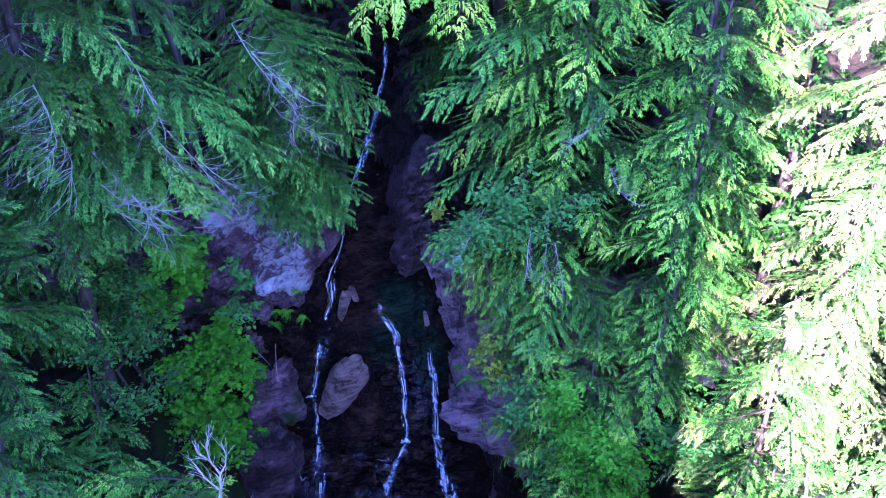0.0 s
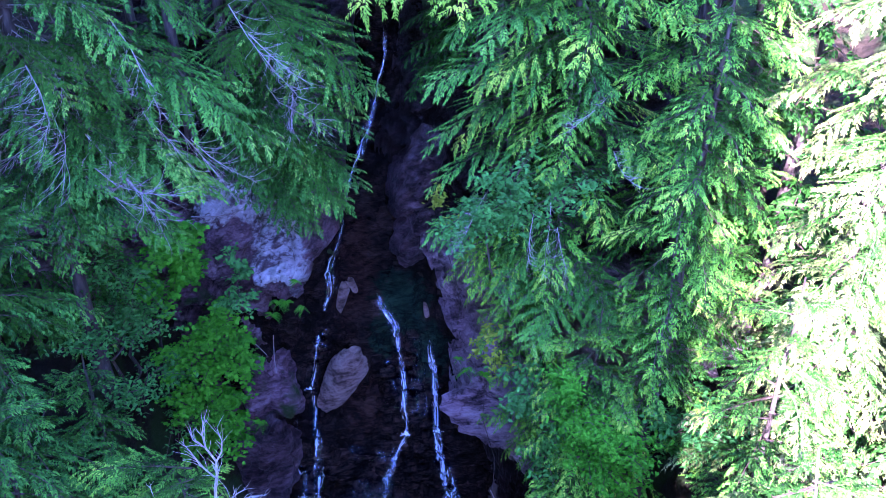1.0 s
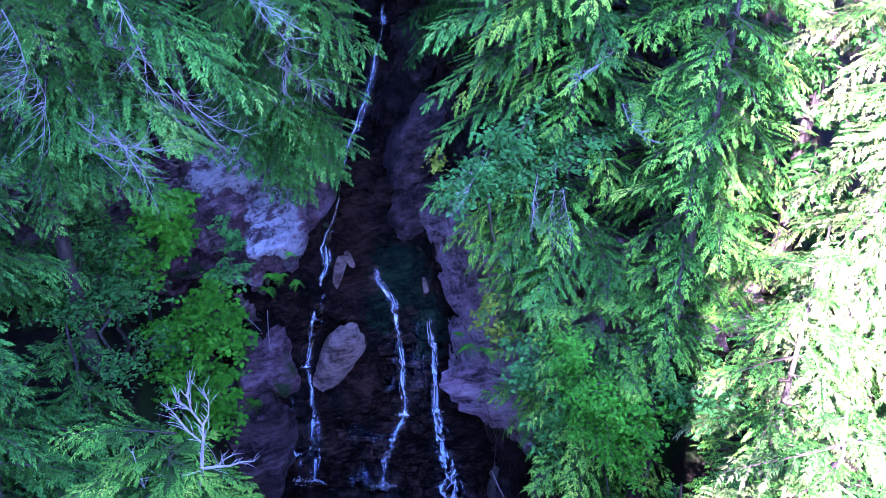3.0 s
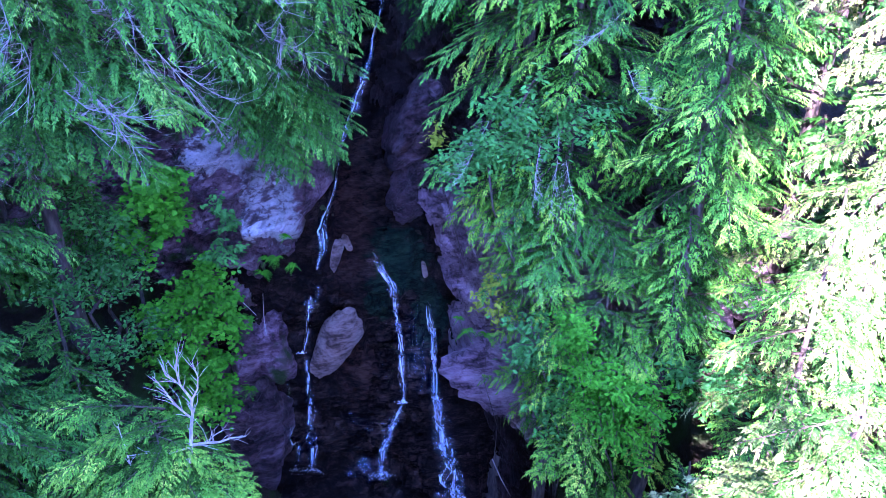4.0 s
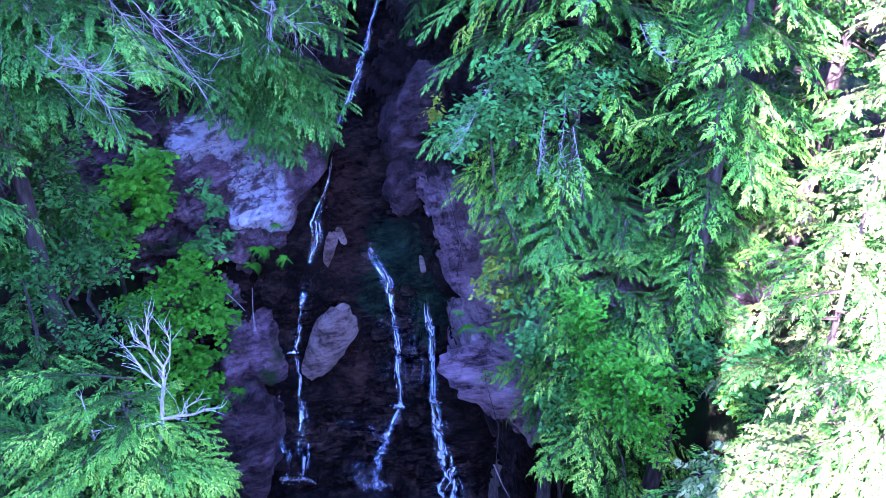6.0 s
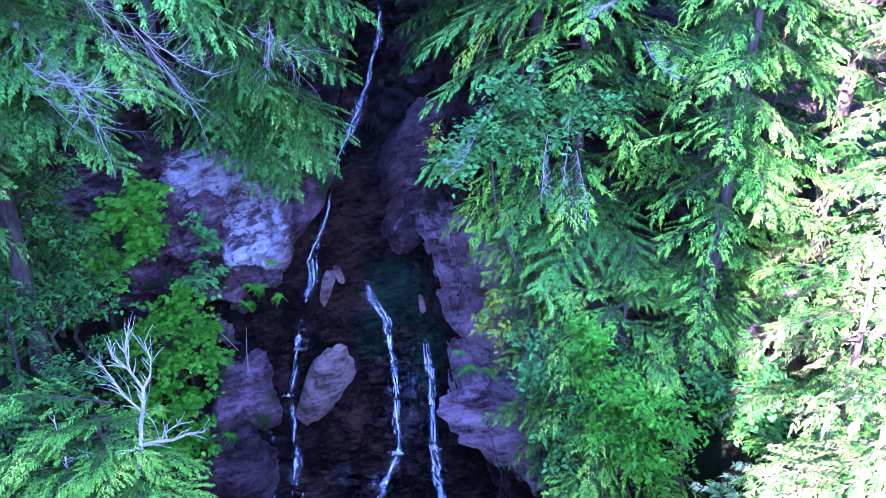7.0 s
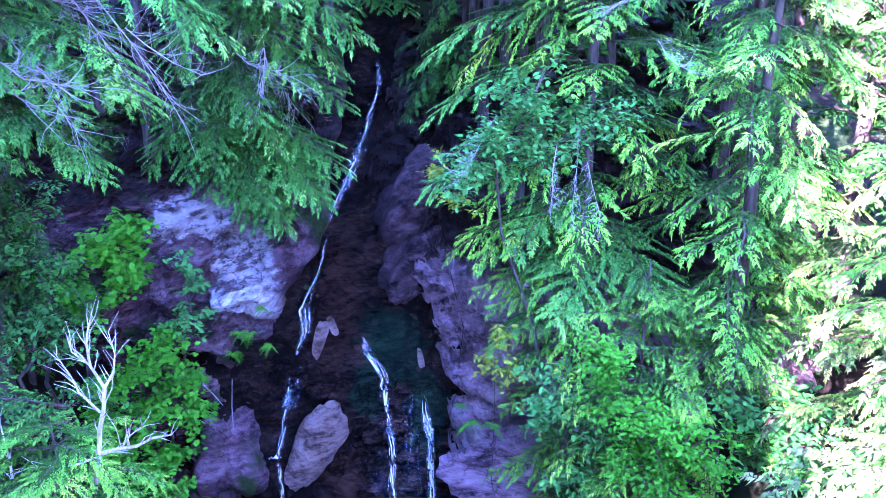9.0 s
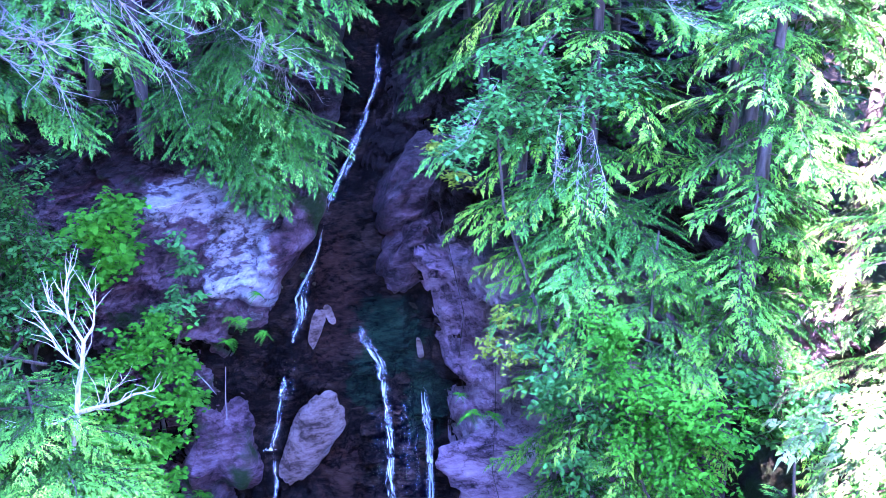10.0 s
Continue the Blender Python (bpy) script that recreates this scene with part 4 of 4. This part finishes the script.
for k, t in enumerate([(2.2, 6.2, 10.75), (2.5, 6.6, 10.5), (2.8, 6.2, 11.1), (2.45, 5.8, 11.0), (3.0, 6.9, 10.7), (3.3, 5.9, 11.3), (2.9, 6.5, 11.6), (3.5, 5.7, 10.8)]):
    bough_to(t_near, (4.0, 6.6, t[2] + 0.5), t, SUNLIT_BOUGHS[k % 2], 8 * (k % 3 - 1))
# hanging over the gorge from above
t_over = hemlock(1.4, 16.6, 21.0, 2.4, 36, "hemlock whose light green boughs hang across the gorge", 18, lowest=15.0, cone=6)
for k, t in enumerate([(-1.9, 13.5, 15.3), (-1.2, 13.4, 15.2), (-0.6, 13.3, 15.0), (0.1, 13.1, 15.1), (-1.6, 13.9, 16.0), (-0.4, 13.8, 16.0), (0.5, 13.4, 15.6)]):
    bough_to(t_over, (1.3 - 0.2 * k, 16.4 - 0.1 * k, 17.3), t, GREEN_BOUGHS[k % 4])
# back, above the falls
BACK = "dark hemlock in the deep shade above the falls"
# high boughs stay out of view and only darken the gorge below
t_high = hemlock(-4.9, 18.8, 28.0, 4.2, 26, "tall dark hemlock with unseen high boughs added to block sky light", 19, lowest=18.5, sets=HIGH_BOUGHS, cone=7, r0=0.13, group="hemlocks above the falls")
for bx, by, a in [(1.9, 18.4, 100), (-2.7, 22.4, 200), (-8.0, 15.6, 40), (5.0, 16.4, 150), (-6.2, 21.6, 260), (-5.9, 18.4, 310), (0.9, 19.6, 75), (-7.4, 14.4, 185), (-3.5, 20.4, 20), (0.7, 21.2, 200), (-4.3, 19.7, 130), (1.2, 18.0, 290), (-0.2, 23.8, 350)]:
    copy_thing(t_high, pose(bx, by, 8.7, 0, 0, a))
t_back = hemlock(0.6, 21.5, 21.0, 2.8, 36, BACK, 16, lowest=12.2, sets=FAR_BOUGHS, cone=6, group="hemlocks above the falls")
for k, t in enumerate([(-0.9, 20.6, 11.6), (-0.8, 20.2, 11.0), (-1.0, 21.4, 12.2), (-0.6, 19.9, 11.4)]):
    bough_to(t_back, (0.55, 21.3, t[2] + 0.9), t, SHADED_BOUGHS[k % 2])
t_spill = hemlock(-1.6, 25.0, 18.5, 1.7, 30, "dark hemlock behind the lip of the upper fall", 64, lowest=14.2, sets=SHADED_BOUGHS, cone=4, group="hemlocks above the falls")
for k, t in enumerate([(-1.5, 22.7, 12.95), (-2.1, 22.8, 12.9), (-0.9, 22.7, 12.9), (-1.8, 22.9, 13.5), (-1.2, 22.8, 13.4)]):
    bough_to(t_spill, (-1.6, 24.8, t[2] + 1.0), t, SHADED_BOUGHS[k % 2])
for bx, by, a in [(-4.5, 20.5, 40), (-7.0, 19.0, 90), (-2.2, 24.6, 170), (3.5, 19.5, 250), (6.5, 17.5, 20), (-0.6, 25.3, 60), (6.6, 14.6, 300), (8.6, 12.6, 30), (-9.0, 16.5, 220)]:
    copy_thing(t_back, pose(bx, by, ground_height(bx, by) - 0.3, 0, 0, a))
# unseen trees on the ridge behind the viewer, added to fray its shadow
for bx, by, a in [(-12.5, -12, 0), (-10.5, -8.5, 140), (-16, -18, 250)]:
    copy_thing(t_back, pose(bx, by, ground_height(bx, by) - 0.3, 0, 0, a))


# more unseen trees along its edge, to dapple the shade line
for by, off, a in [(-7.5, -0.9, 10), (-11.0, -1.2, 160), (-14.0, -0.8, 290), (-17.0, -1.1, 40)]:
    bx = 0.55 + 0.364 * by + off
    copy_thing(t_back, pose(bx, by, ground_height(bx, by) - 0.3, 0, 0, a))

# unseen woods on both sides of the viewer, added to cut low sky light
for bx, by, a in [(-11.5, 9.0, 20), (-10.5, 4.5, 110), (-12.0, 0.0, 200), (10.8, 6.5, 300), (10.5, 1.5, 60), (12.0, -4.0, 150), (13.0, 10.5, 240), (-13.5, 12.5, 330), (9.5, 13.5, 10)]:
    copy_thing(t_high, pose(bx, by, ground_height(bx, by) - 0.5, 0, 0, a))


# ---- dead forked top ----
def snag(base, label, forks):
    """A bare bleached stem with forked limbs, each with its own fine twigs; forks: bends from the foot."""
    rng = random.Random(5)
    root = thing("dead_treetop", *base, label, "dead tree")
    for f, (pts, r0) in enumerate(forks):
        pp = [Vector(p) for p in pts]
        n = len(pp)
        limb = part("limb" if f else "stem", mesh_from("limb", *tube(pp, [0.75 * r0 * (1 - 0.75 * i / (n - 1)) for i in range(n)], 7), BLEACHED, True), root)
        for i in range(1, n):
            for _ in range(4):
                d = ((pp[i] - pp[i - 1]).normalized() + Vector((rng.uniform(-1, 1), rng.uniform(-0.8, 0.5), rng.uniform(-0.3, 0.8)))).normalized()
                a = pp[i - 1].lerp(pp[i], rng.random())
                l = rng.uniform(0.08, 0.34)
                b = a + d * l * 0.5 + Vector((0, 0, 0.02))
                part("twig", mesh_from("twig", *tube([a, b, b + (d + Vector((rng.uniform(-0.4, 0.4), 0, rng.uniform(-0.3, 0.4)))) * l * 0.5], [max(0.004, r0 * 0.17), max(0.003, r0 * 0.11), 0.0015], 4), BLEACHED), limb)
    return root


snag((-3.03, 8.0, 10.3), "bleached white forked dead treetop rising from green boughs",
     [([(-0.25, 0.1, -0.9), (-0.03, 0.02, -0.12), (0.0, 0.04, 0.15), (0.03, 0.12, 0.34), (0.02, 0.2, 0.5), (-0.1, 0.25, 0.68), (-0.13, 0.3, 0.88), (-0.1, 0.34, 1.05)], 0.036),
      ([(0.02, 0.2, 0.48), (0.1, 0.25, 0.62), (0.12, 0.28, 0.78), (0.07, 0.32, 0.98)], 0.017),
      ([(0.0, 0.0, -0.06), (0.2, -0.04, 0.02), (0.36, -0.08, 0.07), (0.52, -0.11, 0.17), (0.7, -0.14, 0.22)], 0.028),
      ([(-0.05, 0, -0.1), (-0.3, 0.0, -0.2), (-0.62, 0.0, -0.2), (-0.95, 0.05, -0.32)], 0.016),
      ([(0.0, 0.1, 0.3), (-0.2, 0.18, 0.45), (-0.26, 0.2, 0.6), (-0.4, 0.24, 0.82)], 0.016),
      ([(-0.1, 0.25, 0.68), (-0.26, 0.28, 0.8), (-0.3, 0.3, 0.98)], 0.012),
      ([(0.2, -0.04, 0.02), (0.3, -0.06, 0.16), (0.44, -0.08, 0.28)], 0.012)])
snag((-3.84, 7.95, 10.1), "short bleached dead stem among green boughs", [([(0, 0, -0.5), (0.02, 0, 0.1), (-0.01, 0, 0.5)], 0.022)])


# ---- broadleaved plants ----
def leaf_mesh(name, outline, mat, fold=0.12):
    """A leaf along +x with its halves folded up along the midrib."""
    n = len(outline)
    verts = [(0, 0, 0), (1, 0, -0.06)]
    for sg in (1, -1):
        verts += [(x, sg * y, fold * y) for x, y in outline]
    faces = []
    for h in range(2):
        o = 2 + h * n
        ring = [0] + list(range(o, o + n)) + [1]
        for i in range(1, len(ring) - 1):
            mid = (0, ring[i], ring[i + 1]) if i < len(ring) - 1 else None
            faces.append(mid if h == 0 else mid[::-1])
    return mesh_from(name, verts, faces, mat)


MAPLE_LEAF = leaf_mesh("leaf", [(-0.05, 0.2), (0.05, 0.45), (0.25, 0.3), (0.42, 0.62), (0.55, 0.3), (0.75, 0.28)], MAPLE)


def broadleaf(name, foot, crowns, mat, leaf, label, seed, stems=9, per=30, leaf_objects=False, category="shrub", r0=0.05, flat=0.6):
    """A leafy plant: a stem from the ground, branches out to the crowns (x, y, z, radius), leaves along the outer part of each branch."""
    rng = random.Random(seed)
    z0 = ground_height(*foot) - 0.2
    root = thing(name, foot[0], foot[1], z0, label, category)
    o = Vector((foot[0], foot[1], z0))
    first = Vector(crowns[0][:3]) - o
    pts = [Vector((0, 0, 0)).lerp(first, k / 6) + Vector((0.12 * math.sin(2.2 * k + seed), 0.1 * math.sin(1.7 * k), 0.35 * math.sin(math.pi * k / 6))) for k in range(7)]
    part("stem", mesh_from("stem", *tube(pts, [r0 * (1 - 0.12 * k) for k in range(7)], 7), BARK, True), root)
    for cx, cy, cz, cr in crowns:
        c = Vector((cx, cy, cz)) - o
        for _ in range(stems):
            w = Vector((rng.gauss(0, 1), rng.gauss(0, 1), rng.gauss(0, 0.8))).normalized() * cr * rng.uniform(0.6, 1.05)
            a = c.lerp(pts[-1], 0.3) - Vector((0, 0, 0.3 * cr))
            e = c + Vector((w.x, w.y, w.z * 0.85))
            m = a.lerp(e, 0.5) + Vector((0, 0, 0.18 * cr))
            b = part("branch", mesh_from("branch", *tube([a, a.lerp(m, 0.6), m, m.lerp(e, 0.5), e], [0.012, 0.01, 0.008, 0.006, 0.003], 4), TWIG), root)
            verts, faces = [], []
            for j in range(per):
                k = rng.uniform(0.2, 1.05)
                p = a.lerp(m, min(1, 2 * k)) if k < 0.5 else m.lerp(e, 2 * k - 1)
                p = p + Vector((rng.gauss(0, 0.13), rng.gauss(0, 0.13), rng.gauss(0, 0.08))) * cr
                az, tilt, size = rng.uniform(0, 360), rng.gauss(-18, 16), leaf * rng.uniform(0.7, 1.25)
                q = pose(*p, rng.gauss(0, 18), 0, az) @ pose(0, 0, 0, 0, -tilt, 0) @ Matrix.Scale(size, 4)
                i = len(verts)
                if leaf_objects and j < 6:
                    part("leaf", MAPLE_LEAF, b, "", q)
                elif leaf_objects:
                    verts += [q @ v.co for v in MAPLE_LEAF.vertices]
                    faces += [[i + k for k in f.vertices] for f in MAPLE_LEAF.polygons]
                else:
                    verts += [q @ Vector(v) for v in ((0, 0, 0), (0.3, 0.27, 0.05), (0.7, 0.22, 0.03), (1, 0, -0.06), (0.7, -0.22, 0.03), (0.3, -0.27, 0.05))]
                    faces += [(i, i + 1, i + 2, i + 3), (i, i + 3, i + 4, i + 5)]
            if verts:
                part("foliage", mesh_from("foliage", verts, faces, mat), b)
    return root


broadleaf("maple_sapling", (-6.6, 15.4), [(-5.5, 15.1, 9.8, 0.65), (-6.0, 15.0, 9.6, 0.65), (-5.2, 15.2, 10.1, 0.5), (-5.8, 14.9, 8.9, 0.65), (-6.4, 14.8, 9.1, 0.65), (-5.4, 15.1, 9.3, 0.5)], MAPLE, 0.115, "bright green maple sapling below the rock shoulder", 1, 11, 30, True)
broadleaf("maple_sapling", (-6.0, 14.9), [(-4.95, 15.2, 7.9, 0.6), (-4.6, 15.1, 7.1, 0.6), (-5.3, 14.8, 7.6, 0.7), (-4.5, 15.15, 6.4, 0.5), (-5.3, 14.7, 6.7, 0.7), (-5.8, 14.4, 7.3, 0.6)], MAPLE, 0.088, "light green maple sapling hanging over the rock", 2, 11, 48, True)
broadleaf("maple_sapling", (-5.6, 14.4), [(-4.85, 14.9, 5.9, 0.55), (-4.95, 14.7, 5.0, 0.6), (-5.4, 14.4, 5.8, 0.7), (-5.4, 14.3, 4.8, 0.7), (-5.7, 14.2, 6.3, 0.6)], MAPLE, 0.088, "light green maple sapling hanging over the rock", 3, 11, 48, True)
broadleaf("ash_sapling", (-5.6, 15.8), [(-4.3, 15.3, 9.0, 0.4), (-4.4, 15.3, 9.5, 0.35), (-4.35, 15.2, 8.4, 0.45), (-4.6, 15.2, 8.1, 0.4)], SHRUB, 0.12, "dark green sapling in front of the pale rock", 4, 6, 22)
broadleaf("understorey_shrub", (-7.2, 15.2), [(-6.4, 14.2, 10.8, 0.7), (-6.6, 14.1, 9.8, 0.8), (-6.1, 14.3, 9.3, 0.7), (-6.7, 14.2, 8.6, 0.8)], SHRUB, 0.1, "dark green leafy shrub beside the rock shoulder", 14, 9, 40)
broadleaf("understorey_shrub", (-6.7, 14.2), [(-6.3, 14.6, 8.6, 0.6), (-5.9, 14.6, 6.4, 0.7), (-5.7, 14.2, 5.2, 0.8)], SHRUB, 0.1, "dark green leafy shrub under the maples", 12, 9, 34)
broadleaf("understorey_shrub", (-6.7, 13.6), [(-6.4, 13.6, 8.8, 0.8), (-6.0, 14.2, 8.4, 0.7), (-6.9, 12.9, 9.0, 0.7), (-5.9, 13.6, 7.4, 0.8), (-6.2, 12.8, 7.6, 0.8)], SHRUB, 0.1, "dark green leafy shrub in the shade of the bank", 5, 9, 34)
broadleaf("broadleaf_tree", (2.7, 14.6), [(0.6, 12.5, 12.3, 0.8), (1.2, 12.4, 12.9, 0.7), (0.4, 12.7, 11.6, 0.55), (1.5, 12.8, 12.1, 0.7), (2.3, 13.0, 12.4, 0.7)], SHRUB, 0.1, "blue-green broadleaved tree between hemlocks", 6, 12, 46, category="tree")
broadleaf("yellowing_shrub", (0.7, 17.3), [(-0.1, 14.6, 11.3, 0.4), (0.3, 14.3, 10.9, 0.35)], YELLOW, 0.1, "shrub with yellowing leaves at the gorge edge", 7, 6, 22, r0=0.012)
broadleaf("yellowing_shrub", (1.5, 15.8), [(0.75, 13.7, 8.4, 0.35), (1.1, 12.9, 8.5, 0.38), (0.85, 13.3, 9.0, 0.3)], YELLOW, 0.09, "shrub with yellowing leaves at the gorge edge", 8, 6, 22, r0=0.012)
broadleaf("leafy_shrub", (3.4, 11.2), [(2.2, 10.7, 9.3, 0.6), (2.0, 10.9, 9.9, 0.5), (2.65, 10.4, 9.0, 0.65), (2.5, 10.5, 8.4, 0.6), (3.1, 10.2, 8.8, 0.6), (3.0, 10.3, 8.1, 0.6)], MAPLE, 0.078, "bright green leafy shrub under the hemlocks", 15, 12, 66, r0=0.025)
broadleaf("understorey_shrub", (5.2, 11.6), [(3.9, 10.6, 9.2, 0.7), (4.5, 10.8, 9.0, 0.8), (4.2, 10.9, 8.3, 0.8), (4.9, 11.2, 8.4, 0.8)], SHRUB, 0.11, "dark green leafy shrub deep between the hemlocks", 16, 10, 40, r0=0.03)
broadleaf("leafy_shrub", (2.6, 13.4), [(1.6, 11.9, 8.9, 0.7), (1.65, 12.3, 8.1, 0.5), (2.0, 11.5, 8.4, 0.7), (1.95, 11.7, 7.2, 0.6)], SHRUB, 0.1, "green leafy shrub over the rock ridge", 10, 11, 40, r0=0.02)


# ---- small things on the rocks ----
def fern_tuft(x, y, z, r, mat, seed):
    """A small tuft of arching green fronds rooted in a crack."""
    rng = random.Random(seed)
    root = thing("fern_tuft", x, y, z, "small green fern tuft growing from a rock crack", "fern", "ferns on the rock")
    for _ in range(9):
        az, l = rng.uniform(150, 390), r * rng.uniform(0.6, 1.1)
        d = Vector((math.cos(radians(az)), -rng.uniform(0.2, 0.7), rng.uniform(-0.6, 0.9))).normalized()
        verts, faces = [], []
        for j in range(9):
            k = (j + 0.5) / 9
            p = d * l * k + Vector((0, 0, -0.45 * l * k * k))
            for sg in (-1, 1):
                e = (d * 0.4 + d.cross(Vector((0, 0, 1))).normalized() * sg + Vector((0, 0, -0.15))).normalized()
                needle_tuft(verts, faces, p, e, e.cross(Vector((0, 0, 1))).normalized(), l * 0.4 * (1 - 0.75 * k), 0.018, 0.2)
        part("frond", mesh_from("frond", verts, faces, mat), root)


for k, (fx, fy, fz, fr) in enumerate([(-3.76, 16.05, 7.8, 0.25), (-3.6, 16.1, 7.75, 0.2), (-4.0, 16.3, 7.25, 0.3), (-4.55, 15.95, 4.2, 0.28), (-3.35, 16.3, 8.2, 0.2), (0.55, 15.6, 6.2, 0.3), (0.95, 15.3, 6.3, 0.3), (0.35, 15.5, 6.6, 0.2), (-4.5, 16.0, 6.3, 0.25), (-3.3, 16.4, 7.4, 0.22)]):
    fern_tuft(fx, fy, fz, fr, MAPLE, 300 + k)


def stick(points, r, label):
    pts = [Vector(p) for p in points]
    ob = new("fallen_stick", mesh_from("fallen_stick", *tube([p - pts[0] for p in pts], [r * (1 - 0.5 * i / (len(pts) - 1)) for i in range(len(pts))], 6), DEADWOOD, True))
    ob.location = pts[0]
    return tagged(ob, label, "stick", "fallen sticks")


stick([(-3.98, 15.85, 5.85), (-3.99, 15.9, 6.3), (-3.97, 16.0, 6.85)], 0.013, "thin pale stick leaning against the rock")
stick([(-4.5, 15.95, 6.75), (-4.3, 15.9, 6.55), (-4.15, 15.88, 6.35)], 0.012, "thin pale stick lying on the rock")
stick([(-5.6, 16.6, 9.7), (-5.0, 16.5, 9.75), (-4.3, 16.5, 9.95)], 0.016, "thin dead stick lying on top of the rock")
stick([(-4.9, 16.5, 9.5), (-4.6, 16.4, 9.85), (-4.2, 16.6, 10.1)], 0.013, "thin dead stick lying on top of the rock")
stick([(1.15, 14.6, 3.2), (1.35, 14.5, 2.7), (1.6, 14.4, 2.2)], 0.016, "grey stick caught at the foot of the ridge")


def splash(x, y, z, w, count, seed):
    """Foam and drops thrown up where a stream lands."""
    rng = random.Random(seed)
    verts, faces = [], []
    for _ in range(count):
        a, d = rng.uniform(0, 2 * math.pi), abs(rng.gauss(0, 0.5))
        c = Vector((w * d * math.cos(a), -0.5 * w * d * abs(math.sin(a)) - 0.05, 0.7 * w * abs(rng.gauss(0, 0.4)) * (1.2 - min(1, d))))
        r = rng.uniform(0.004, 0.014)
        i = len(verts)
        verts += [c + Vector(v) * r for v in ((1, 0, 0), (-1, 0, 0), (0, 1, 0), (0, -1, 0), (0, 0, 1.6), (0, 0, -1.2))]
        faces += [(i + p, i + q, i + t) for p, q, t in ((0, 2, 4), (2, 1, 4), (1, 3, 4), (3, 0, 4), (2, 0, 5), (1, 2, 5), (3, 1, 5), (0, 3, 5))]
    ob = new("splash", mesh_from("splash", verts, faces, FOAM_DROPS, True))
    ob.location = (x, y, z)
    tagged(ob, "white foam and drops where a stream lands", "water splash", "splashes", "stuff")


for k, (sx, sy, sz, sw, sn) in enumerate([(-1.54, 16.1, 1.15, 0.4, 110), (0.3, 15.75, 0.55, 0.6, 200), (-3.7, 16.05, 1.35, 0.3, 40), (-3.35, 16.1, 1.3, 0.35, 50), (-3.3, 16.35, 4.95, 0.12, 30), (-0.15, 16.25, 3.6, 0.15, 50), (-0.95, 16.35, 3.4, 0.2, 60)]):
    splash(sx, sy, sz, sw, sn, 500 + k)
